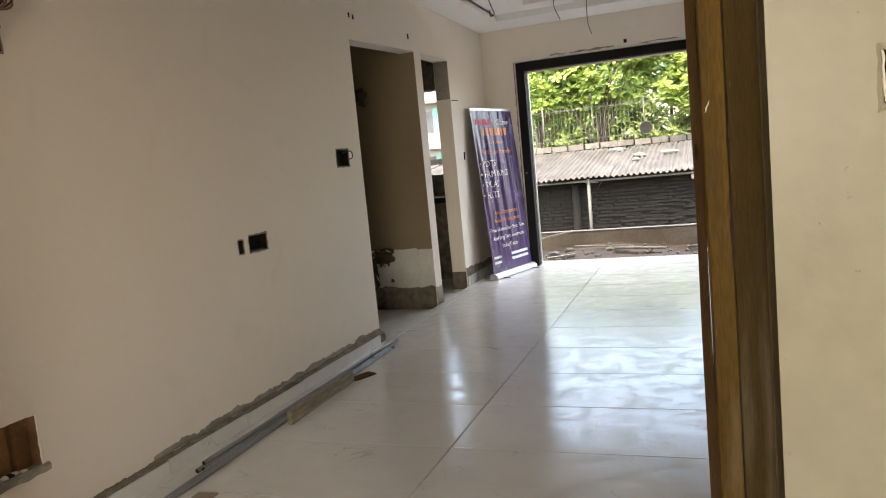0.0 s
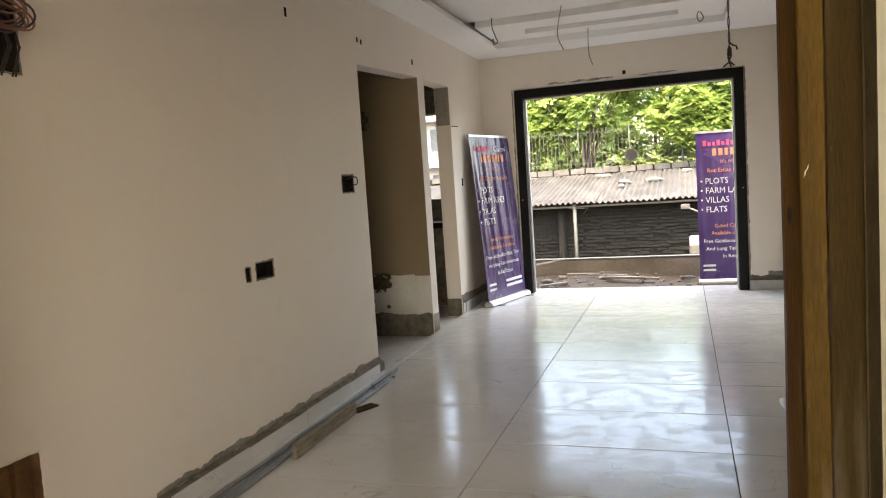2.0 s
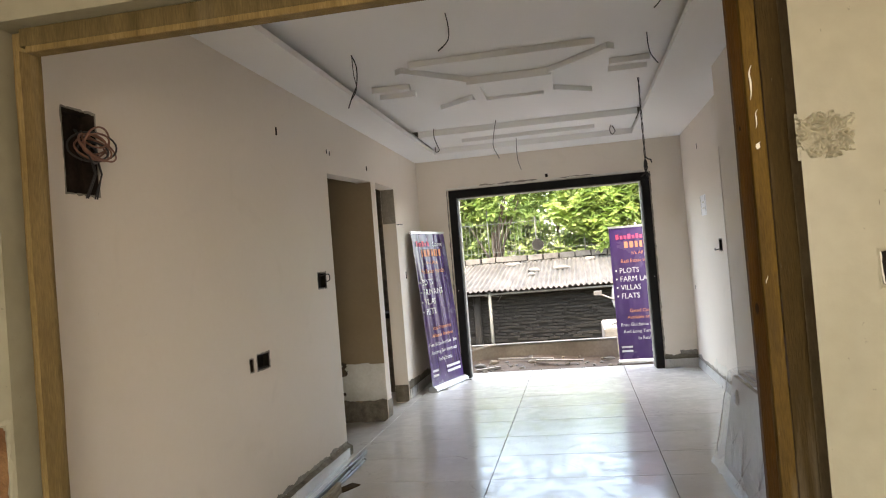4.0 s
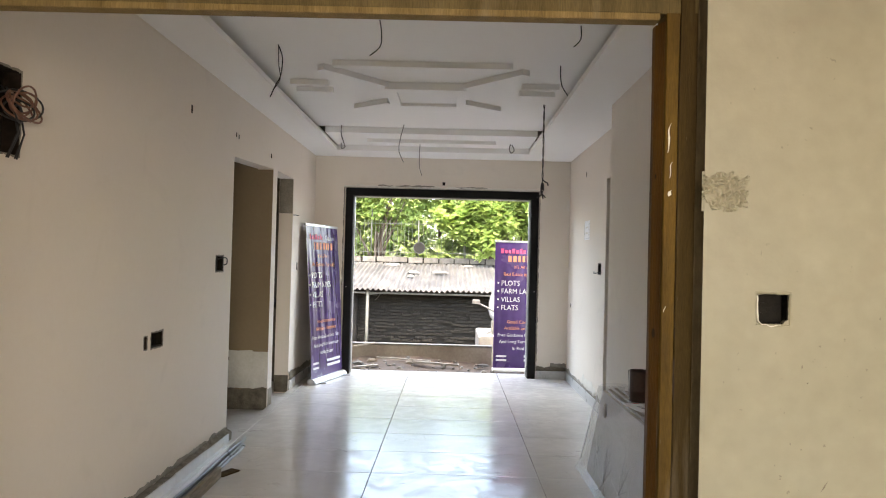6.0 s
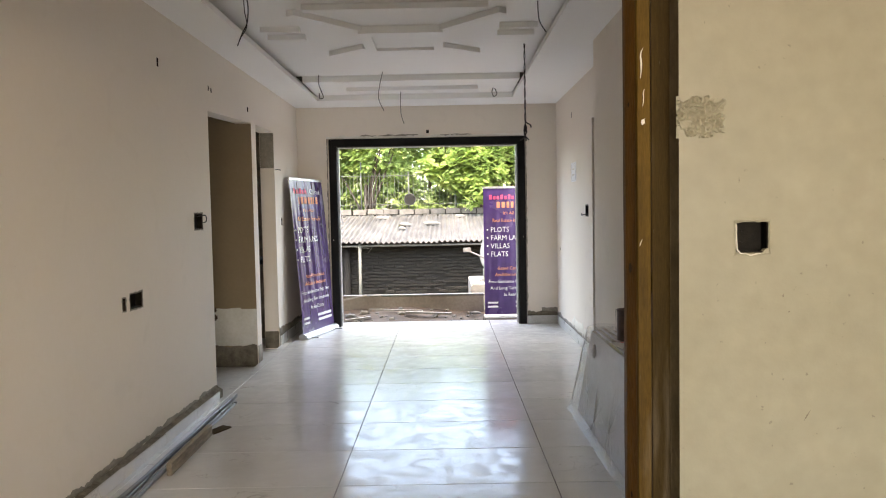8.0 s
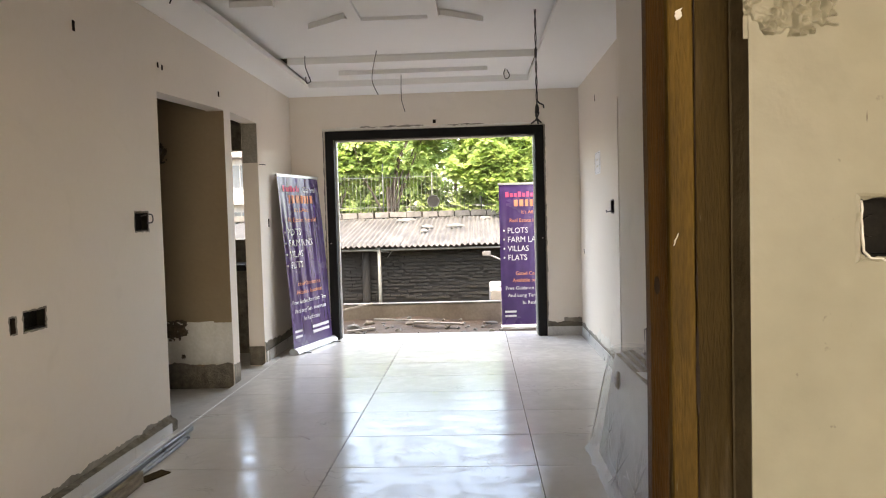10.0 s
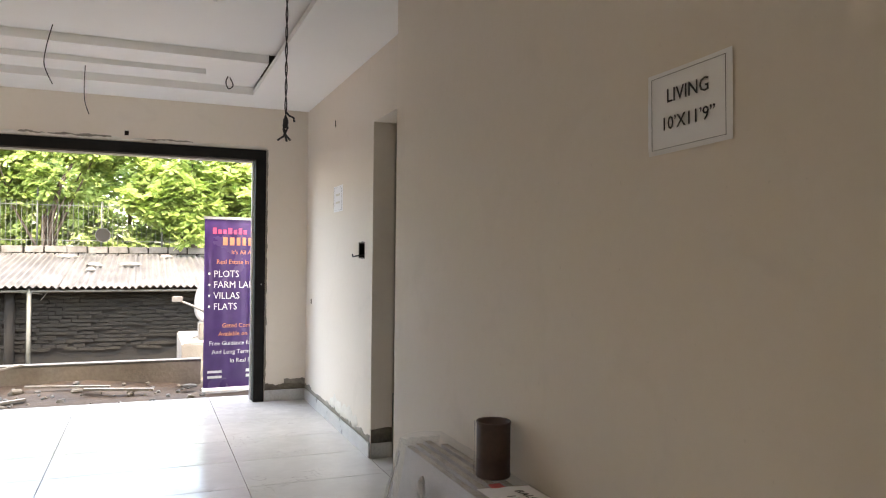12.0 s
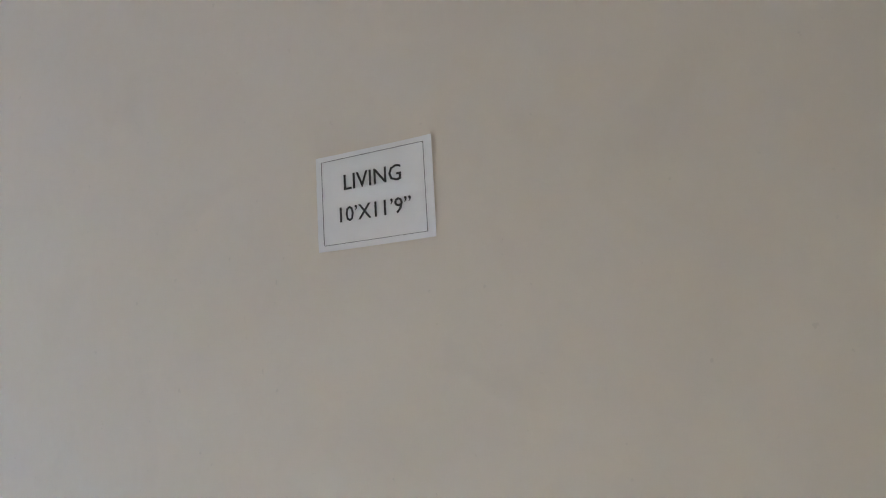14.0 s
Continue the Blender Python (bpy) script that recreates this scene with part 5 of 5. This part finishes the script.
def mortar_bed():
    """Uneven mortar that fills the gap behind the skirting and climbs the wall."""
    vs, fs, n = [], [], 280
    for i in range(n + 1):
        v = DOOR_B + (2.595 - DOOR_B) * i / n
        grow = 0.015 * max(0, (v - 1.4))
        top = 0.073 + grow + 0.011 * noise.noise((v * 7, 2, 0)) + 0.008 * noise.noise((v * 31, 2, 3)) + 0.004 * noise.noise((v * 90, 2, 5))
        lip = 0.062 + 0.005 * noise.noise((v * 13, 5, 1))
        bulge = 0.006 * noise.noise((v * 24, 8, 2))
        vs += [(0.045, v, 0.0), (0.0455, v, lip - 0.006), (0.038 + bulge, v, lip + 0.004), (0.014 + bulge * 0.6, v, (lip + top) / 2 + bulge * 0.5), (0.007, v, top - 0.006), (0.0, v, top)]
    for i in range(n):
        for k in range(5):
            q = i * 6 + k
            fs.append((q, q + 1, q + 7, q + 6))
    fs.append(tuple(n * 6 + k for k in range(6)))
    return mesh_from("mortar_band", vs, fs, cement_dark)


part("mortar_band", mortar_bed(), None, wall_left)
ragged("mortar_stain", "x", 0.0, 0.0025, 0.2, 2.59, 0.072, 0.097, cement, wall_left, 0.02, 6, 0.012)
part("skirting_tile", box_bm(0.001, 0.014, 4.775, 4.835, 0, 0.10, 0.0015), skirt_grey, wall_left_skirt)
part("skirting_tile", box_bm(0.001, 0.013, 4.87, 5.99, 0, 0.10, 0.0015), skirt_grey, wall_left_skirt)
ragged("mortar_band", "x", 0.0, 0.010, 4.757, 5.99, 0.102, 0.17, cement_dark, wall_left, 0.03, 12, 0.012)
ragged("mortar_band", "x", 0.0, 0.006, 3.862, 4.018, 0.0, 0.15, cement, wall_left, 0.02, 14, 0.012)
# end of the wall at the passage: bare like the passage wall
part("bare_reveal", box_bm(-0.1495, -0.002, 3.8555, 3.8597, 0.52, 2.258), base_plaster, wall_left)
# jamb of the kitchen opening: bare concrete above, pale coat, dark foot
part("bare_concrete", box_bm(-0.145, -0.003, 4.7475, 4.753, 1.90, 2.268), cement, wall_left)
part("bare_foot", box_bm(-0.146, -0.002, 4.744, 4.752, -0.02, 0.16), cement_dark, wall_left)

# hacked plaster at the foot of the passage wall
pw = bpy.data.objects["wall_passage_far"]
ragged("base_coat", "y", 3.86, -0.012, -1.6, -0.003, -0.03, 0.17, cement_dark, pw, 0.03, 21, 0.015)
ragged("pale_band", "y", 3.86, -0.005, -1.6, -0.003, 0.17, 0.525, cement_pale, pw, 0.012, 22, 0.02, 0.03)
crust("hacked_patch", "y", 3.86, -1, -0.50, 0.46, 0.13, 0.09, hacked, pw, 31, 0.014, 30)
crust("hacked_patch", "y", 3.86, -1, -0.62, 0.28, 0.07, 0.17, hacked, pw, 33, 0.014, 30)
crust("hacked_patch", "y", 3.86, -1, -0.42, 0.24, 0.02, 0.02, hacked, pw, 35, 0.012, 12)
crust("valve_mortar", "y", 3.86, -1, -0.555, 1.93, 0.07, 0.085, hacked, pw, 41, 0.016, 26)


def valve():
    t = thing("water_valve", "rusty brass water valve stub set in a mortar patch", "valve", pose(-0.555, 3.845, 1.945))
    part("stem", tube_mesh("stem", [(0, 0.03, 0), (0, -0.05, 0)], 0.016, 12, rust_tin), None, t)
    part("flange", tube_mesh("flange", [(0, 0.0, 0), (0, -0.01, 0)], 0.034, 16, cement_dark), None, t)
    part("spindle", tube_mesh("spindle", [(-0.045, -0.03, 0), (0.045, -0.03, 0)], 0.009, 8, rust_tin), None, t)
    return t


valve()
CG = "conduits by the wall"
CL = "grey plastic conduit pipe lying along a wall"


def conduit(a, b, r=0.0108):
    n = 14
    pts = [Vector(a).lerp(Vector(b), i / n) + Vector((0.004 * math.sin(i * 1.3 + a[0] * 90), 0, 0)) for i in range(n + 1)]
    vs, fs, k = [], [], 12
    for rr in (r, r - 0.002):
        for p in pts:
            for q in range(k):
                an = 2 * math.pi * q / k
                vs.append((p.x + rr * math.cos(an), p.y, p.z + rr * math.sin(an)))
    m = (n + 1) * k
    for i in range(n):
        for q in range(k):
            a0, b0 = i * k + q, i * k + (q + 1) % k
            fs += [(a0, a0 + k, b0 + k, b0), (m + a0, m + b0, m + b0 + k, m + a0 + k)]
    for q in range(k):
        e, f = q, (q + 1) % k
        fs += [(e, f, m + f, m + e), (n * k + e, m + n * k + e, m + n * k + f, n * k + f)]
    # inner faces near black: the shade inside the pipe is put in their colour
    return tagged(part("conduit_pipe", mesh_from("conduit_pipe", vs, fs, [grey_plastic, hole_dark], [k % 2 if k < 2 * n * 12 else 0 for k in range(len(fs))], smooth=True), None), CL, "pipe", CG)


conduit((0.252, -0.245, 0.0115), (0.212, 2.36, 0.0115))
conduit((0.228, -0.225, 0.0115), (0.188, 2.40, 0.0115))
conduit((0.196, 0.28, 0.0115), (0.130, 2.46, 0.0115))
conduit((0.172, 0.26, 0.0115), (0.160, 2.54, 0.0125))
conduit((0.184, 0.30, 0.031), (0.172, 2.52, 0.034))
plank("short_plank", "rough grey-brown wooden plank on edge beside conduit pipes", pose(0.272, 1.23, 0.0, 0, 0, 91), 0.73, 0.03, 0.072, wood_raw)
plank("wedge", "thin dark offcut lying on floor tiles", pose(0.290, 1.69, 0.001, 0, 0, 62), 0.16, 0.08, 0.008, frame_dark)
cut_tile = material("cut_tile_back", (0.19, 0.145, 0.10), (0.28, 0.225, 0.165), 8, 0.8, 0.2)


def offcut(pts, label, z=0.001, h=0.006):
    bm = bmesh.new()
    f = bm.faces.new([bm.verts.new((px, py, z)) for px, py in pts])
    r = bmesh.ops.extrude_face_region(bm, geom=[f])
    bmesh.ops.translate(bm, verts=[g for g in r["geom"] if isinstance(g, bmesh.types.BMVert)], vec=(0, 0, h))
    bmesh.ops.recalc_face_normals(bm, faces=bm.faces)
    return tagged(part("tile_offcut", bm, cut_tile), label, "tile offcut", "tile offcuts")


offcut([(0.316, 0.084), (0.411, 0.092), (0.405, -0.10), (0.335, -0.134)], "brown tile offcut lying face down on the floor")
offcut([(0.412, -0.062), (0.554, -0.036), (0.586, -0.119), (0.40, -0.157)], "brown tile offcut lying face down on the floor", 0.0012, 0.0095)

# ---- skirting of the far and right walls ----
sk = tagged(new("skirting_right"), "white skirting tiles at the foot of a wall", "skirting", kind="structure")
yy = 3.83
while yy < 5.98:
    y2 = min(yy + 0.56, 5.985)
    part("skirting_tile", box_bm(W - 0.013, W - 0.001, yy + 0.001, y2 - 0.001, 0, 0.10, 0.0015), skirt_grey, sk)
    yy = y2
part("skirting_tile", box_bm(W + 0.001, W + 0.149, 3.816, 3.829, 0, 0.10, 0.0015), skirt_grey, sk)
part("skirting_tile", box_bm(2.80, W - 0.015, D - 0.013, D - 0.001, 0, 0.10, 0.0015), skirt_grey, sk)
ragged("mortar_band", "x", W, -0.006, 3.84, 5.99, 0.10, 0.135, cement, wall_right_far, 0.03, 41, 0.015)
ragged("pale_repair", "x", W, -0.005, 4.15, 5.0, 0.11, 0.22, cement_pale, wall_right_far, 0.05, 43, 0.015, 0.02, 0.15)
ragged("dark_foot", "y", 3.83, -0.004, W + 0.002, W + 0.148, 0.10, 0.19, cement_dark, wall_right_far, 0.01, 44, 0.01)
ragged("mortar_band", "y", D, -0.006, 2.80, W - 0.005, 0.10, 0.15, cement_dark, wall_far, 0.02, 45, 0.01)
ragged("mortar_stain", "y", D, -0.004, 2.98, W - 0.005, 0.14, 0.20, cement, wall_far, 0.02, 46, 0.01)
ragged("mortar_band", "y", D, -0.006, 0.01, 0.37, 0.0, 0.15, cement, wall_far, 0.02, 47, 0.01)


# ---- boards leaning on the right wall, under plastic film ----
def boards():
    t = thing("wrapped_boards", "grey laminated boards under clear plastic film leaning on wall", "boards", pose(0, 0, 0))
    y0, y1 = -0.45, 2.02
    for k in range(5):
        xt, xb = 2.80 + 0.033 * k, 2.70 + 0.045 * k
        h = 0.555 + 0.012 * ((k * 7) % 3)
        vs = [(xb, y0 + .02 * k, 0.002), (xb + 0.028, y0 + .02 * k, 0.002), (xb + 0.028, y1 - .015 * k, 0.002), (xb, y1 - .015 * k, 0.002),
              (xt, y0 + .02 * k, h), (xt + 0.028, y0 + .02 * k, h), (xt + 0.028, y1 - .015 * k, h), (xt, y1 - .015 * k, h)]
        fs = [(0, 3, 2, 1), (4, 5, 6, 7), (0, 4, 7, 3), (1, 2, 6, 5), (0, 1, 5, 4), (3, 7, 6, 2)]
        part("board", mesh_from("board", vs, fs, [board_face, board_side], [1, 1, 0, 0, 1, 1]), None, t)
    # film: over the top, down the front, bunched at the far end
    rows = [(2.965, 0.60), (2.90, 0.605), (2.83, 0.60), (2.788, 0.585), (2.77, 0.50), (2.75, 0.38), (2.73, 0.25), (2.705, 0.12), (2.67, 0.03), (2.64, 0.006)]
    knots = ((1.72, 0.17), (1.42, 0.15), (1.05, 0.2))
    fine = []
    for (xa, za), (xb, zb) in zip(rows, rows[1:]):
        fine += [(xa + (xb - xa) * q / 5, za + (zb - za) * q / 5) for q in range(5)]
    rows = fine + [rows[-1]]
    n, vs, fs = 190, [], []
    for jj, (x, z) in enumerate(rows):
        j = jj / 5
        for i in range(n + 1):
            v = i / n
            yv = y0 - 0.02 + (y1 + 0.05 - y0) * v
            fold = 0.012 * abs(noise.noise((v * 22, j * 0.7, 0))) * (0.3 + j * 0.16) + 0.02 * max(0, noise.noise((v * 40 + j * 0.9, j * 0.25, 4))) * (j > 3)
            fold *= 0.25 + 0.35 * max(0.0, min(1.0, (0.42 - z) / 0.3))
            for k, (yk, zk) in enumerate(knots):
                d, ang = math.hypot(yv - yk, z - zk), math.atan2(z - zk, yv - yk)
                ridge = max(0.0, math.sin(ang * 9 + k * 2 + 2.5 * noise.noise((ang * 1.5, k, 0)))) ** 2
                fold += (0.009 * ridge * min(1, d / 0.04) * math.exp(-d / 0.17) + 0.006 * math.exp(-(d / 0.03) ** 2)) * (j > 3)
            vs.append((x - fold, yv + 0.05 * (j / 9.0) * (v > 0.985), z + 0.004 * noise.noise((v * 30, j, 2))))
    m = n + 1
    for j in range(len(rows) - 1):
        for i in range(n):
            a = j * m + i
            fs.append((a, a + 1, a + m + 1, a + m))
    part("film", mesh_from("film", vs, fs, film, smooth=True), None, t, "crumpled clear plastic film")
    # hanging end of the film, gathered in folds
    vs, fs = [], []
    nz, nx = 16, 26
    for j in range(nz + 1):
        f = j / nz
        for i in range(nx + 1):
            q = i / nx
            xx = 2.775 + 0.19 * q - (0.11 + 0.05 * q * 0) * f * (1 - q * 0.6)
            yv = y1 + 0.03 + 0.08 * f ** 1.5 * (1 - 0.5 * q) + 0.025 * math.sin(q * 26 + f * 2) * (0.4 + f) + 0.015 * noise.noise((q * 9, f * 4, 0))
            vs.append((xx, yv, 0.575 * (1 - f) + 0.006))
    for j in range(nz):
        for i in range(nx):
            a = j * (nx + 1) + i
            fs.append((a, a + 1, a + nx + 2, a + nx + 1))
    part("film_end", mesh_from("film_end", vs, fs, film, smooth=True), None, t, "gathered end of plastic film")
    for k, (ya, za, yb, zb) in enumerate(((1.98, 0.55, 2.12, 0.05),)):
        pts = []
        for i in range(9):
            f = i / 8
            z = za + (zb - za) * f
            pts.append((2.772 - 0.09 * (1 - z / 0.58) - 0.012 + 0.006 * noise.noise((f * 5, k, 0)), ya + (yb - ya) * f + 0.012 * noise.noise((f * 6, k, 2)), z))
        part("film_fold", tube_mesh("film_fold", pts, [0.0015 + 0.002 * math.sin(math.pi * (0.1 + 0.8 * i / 8)) for i in range(9)], 6, film_edge), None, t, "whitish fold of film")
    # taut creases that run together where the film is gathered
    rnd = random.Random(8)
    for yk, zk, count in ((1.70, 0.20, 9), (1.38, 0.10, 11), (1.02, 0.14, 9)):
        for i in range(count):
            an = math.pi * (i + rnd.uniform(-0.3, 0.3)) / count * 2
            ln = rnd.uniform(0.07, 0.26)
            pts = []
            for q in range(8):
                d = 0.006 + ln * q / 7
                yv, z = yk + d * math.cos(an + 0.10 * q / 7), zk + d * math.sin(an + 0.10 * q / 7)
                z = min(0.56, max(0.015, z))
                pts.append((2.7745 - 0.115 * (1 - z / 0.585) ** 1.25 - 0.003, yv, z))
            part("crease", tube_mesh("crease", pts, [0.0026 * (1 - 0.75 * q / 7) for q in range(8)], 5, film_edge), None, t, "whitish crease in the film")
    bm = bmesh.new()
    bmesh.ops.create_uvsphere(bm, u_segments=14, v_segments=10, radius=0.03)
    for v in bm.verts:
        v.co = Vector((v.co.x * 0.5, v.co.y * 0.8, v.co.z * 1.4)) * (1 + 0.4 * noise.noise(v.co * 60)) + Vector((2.755, 1.72, 0.475))
    part("film_knot", bm, film_edge, t, "knot in the film")
    return t


boards()


def tin():
    t = thing("brown_tin", "open dark brown tin wrapped in film on stacked boards", "tin", pose(2.885, 1.37, 0.606))
    r, h, n = 0.058, 0.188, 32
    prof = [(0.0, 0.004), (r - 0.004, 0.004), (r, 0.0), (r + 0.002, 0.006), (r, 0.012), (r, h * 0.33), (r + 0.0015, h * 0.34), (r, h * 0.35), (r, h - 0.01), (r + 0.003, h - 0.004), (r, h), (r - 0.006, h - 0.004), (r - 0.006, 0.03), (0.0, 0.03)]
    vs, fs = [], []
    for q, (a, z) in enumerate(prof):
        for i in range(n):
            an = 2 * math.pi * i / n
            vs.append((a * math.cos(an), a * math.sin(an), z))
    for q in range(len(prof) - 1):
        for i in range(n):
            a, b = q * n + i, q * n + (i + 1) % n
            fs.append((a, b, b + n, a + n))
    part("body", mesh_from("body", vs, fs, rust_tin, smooth=True), None, t)
    vs, fs = [], []
    for j in range(9):
        for i in range(41):
            an = 2.55 + 0.55 * i / 40
            rr = r + 0.006 + 0.006 * abs(noise.noise((an * 6, j * 0.6, 0)))
            vs.append((rr * math.cos(an), rr * math.sin(an), 0.002 + (h - 0.004) * j / 8))
    for j in range(8):
        for i in range(40):
            a = j * 41 + i
            fs.append((a, a + 1, a + 42, a + 41))
    part("film_wrap", mesh_from("film_wrap", vs, fs, film, smooth=True), None, t, "clear film wrap")
    return t


tin()
tagged(part("red_strip", box_bm(2.82, 2.86, 1.20, 1.27, 0.607, 0.612), red_plastic), "scrap of red tape on stacked boards", "tape")


def loose_sheet():
    t = thing("loose_paper", "white printed paper sheet lying on stacked boards", "paper", pose(2.855, 1.06, 0.612, -5, 0, -82))
    n, vs, fs = 10, [], []
    for j in range(n + 1):
        for i in range(n + 1):
            u, v = i / n - 0.5, j / n - 0.5
            vs.append((u * 0.28, v * 0.20, 0.004 + 0.006 * (abs(u) * 2) ** 3 + 0.003 * noise.noise((u * 4, v * 4, 1))))
    for j in range(n):
        for i in range(n):
            a = j * (n + 1) + i
            fs.append((a, a + 1, a + n + 2, a + n + 1))
    part("sheet", mesh_from("sheet", vs, fs, paper_white, smooth=True), None, t)
    for body, yv, xv in (("BALCONY", 0.015, 0.0), ("11\u2019X", -0.045, -0.02)):
        me = text_mesh(body, 0.045, "CENTER", 0.0003)
        me.transform(Matrix.Translation((xv, yv, 0.009)))
        letter_parts(me, ink, t)
    return t


loose_sheet()

# ---- floor tiles: rows across the room, columns along it ----
XS = [-0.0, 0.09, 1.22, 2.34, W]
Y0, ROW, J = 0.675, 0.563, 0.0022
tile_meshes = {}
for c in range(len(XS) - 1):
    for k in range(-3, 11):
        a, b = Y0 + ROW * k, Y0 + ROW * (k + 1)
        a, b = max(a, DOOR_B - 0.15), min(b, 6.36)
        x0, x1 = XS[c], XS[c + 1]
        if b - a < 0.02:
            continue
        key = (c, round(b - a, 3))
        if key not in tile_meshes:
            w, l = (x1 - x0) / 2 - J, (b - a) / 2 - J
            e = 0.0012
            vs = [(-w, -l, -0.012), (w, -l, -0.012), (w, l, -0.012), (-w, l, -0.012), (-w, -l, -e), (w, -l, -e), (w, l, -e), (-w, l, -e),
                  (-w + e, -l + e, 0), (w - e, -l + e, 0), (w - e, l - e, 0), (-w + e, l - e, 0)]
            fs = [(0, 1, 5, 4), (1, 2, 6, 5), (2, 3, 7, 6), (3, 0, 4, 7), (4, 5, 9, 8), (5, 6, 10, 9), (6, 7, 11, 10), (7, 4, 8, 11), (8, 9, 10, 11)]
            tile_meshes[key] = mesh_from("tile", vs, fs, tile_mat)
        o = part("tile", tile_meshes[key], None, floor)
        o.location = ((x0 + x1) / 2, (a + b) / 2, 0)
# room behind the opening in the right wall
tagged(part("floor_right_room", box_bm(W + 0.001, 4.6, DOOR_B, 6.0, -0.012, -0.001), tile_mat), "pale tiled floor", "floor", kind="structure")

# ---- shed bricks and boundary blocks ----
def piece(w, d, h, e, mat, name):
    bm = box_bm(-w / 2, w / 2, -d / 2, d / 2, -h / 2, h / 2)
    for v in bm.verts:
        v.co += Vector((noise.noise(v.co * 40), 0, noise.noise(v.co * 40 + Vector((3, 0, 0))))) * e
    me = bpy.data.meshes.new(name)
    bm.to_mesh(me)
    bm.free()
    me.materials.append(mat)
    return me


shapes = [piece(0.25 + 0.05 * math.sin(k * 2.1), 0.08, 0.066, 0.014, brick_eave_shade, "brick") for k in range(5)]
rb = random.Random(5)
wall_bricks = 0
extra_v, extra_f = [], []
for r in range(16):
    z = E_Z - 0.05 - 0.091 * r
    for i in range(38):
        x = -4.0 + 0.292 * i + (0.146 if r % 2 else 0) + rb.uniform(-0.012, 0.012)
        x += rb.uniform(-0.05, 0.05)
        if rb.random() < 0.10:
            continue
        if -0.9 <= x < 3.2:
            if wall_bricks < 290:
                o = part("brick", shapes[rb.randrange(5)], None, S)
                o.location = (x, 17.66 - rb.uniform(0, 0.035), z + rb.uniform(-0.012, 0.012))
                wall_bricks += 1
                continue
        kx = len(extra_v)
        yq, w, h = 17.63 - rb.uniform(0, 0.03), 0.128, 0.034
        extra_v += [(x - w, yq, z - h), (x + w, yq, z - h), (x + w, yq, z + h), (x - w, yq, z + h), (x - w, 17.68, z - h), (x + w, 17.68, z - h), (x + w, 17.68, z + h), (x - w, 17.68, z + h)]
        extra_f += [(kx, kx + 1, kx + 2, kx + 3), (kx + 1, kx + 5, kx + 6, kx + 2), (kx, kx + 3, kx + 7, kx + 4), (kx + 3, kx + 2, kx + 6, kx + 7), (kx, kx + 4, kx + 5, kx + 1)]
o = part("brickwork", mesh_from("brickwork", extra_v, extra_f, brick_eave_shade), None, S)
o["kind"] = "stuff"
blocks = [piece(0.50 + 0.05 * math.sin(k * 1.7), 0.14, 0.18, 0.02, block_stone, "stone_block") for k in range(4)]
for r in range(2):
    for i in range(26):
        o = part("stone_block", blocks[rb.randrange(4)], None, BW)
        o.location = (-6 + 0.54 * i + (0.27 if r else 0), 22.46 - rb.uniform(0, 0.05), 1.45 - 0.205 * r + rb.uniform(-0.008, 0.008))
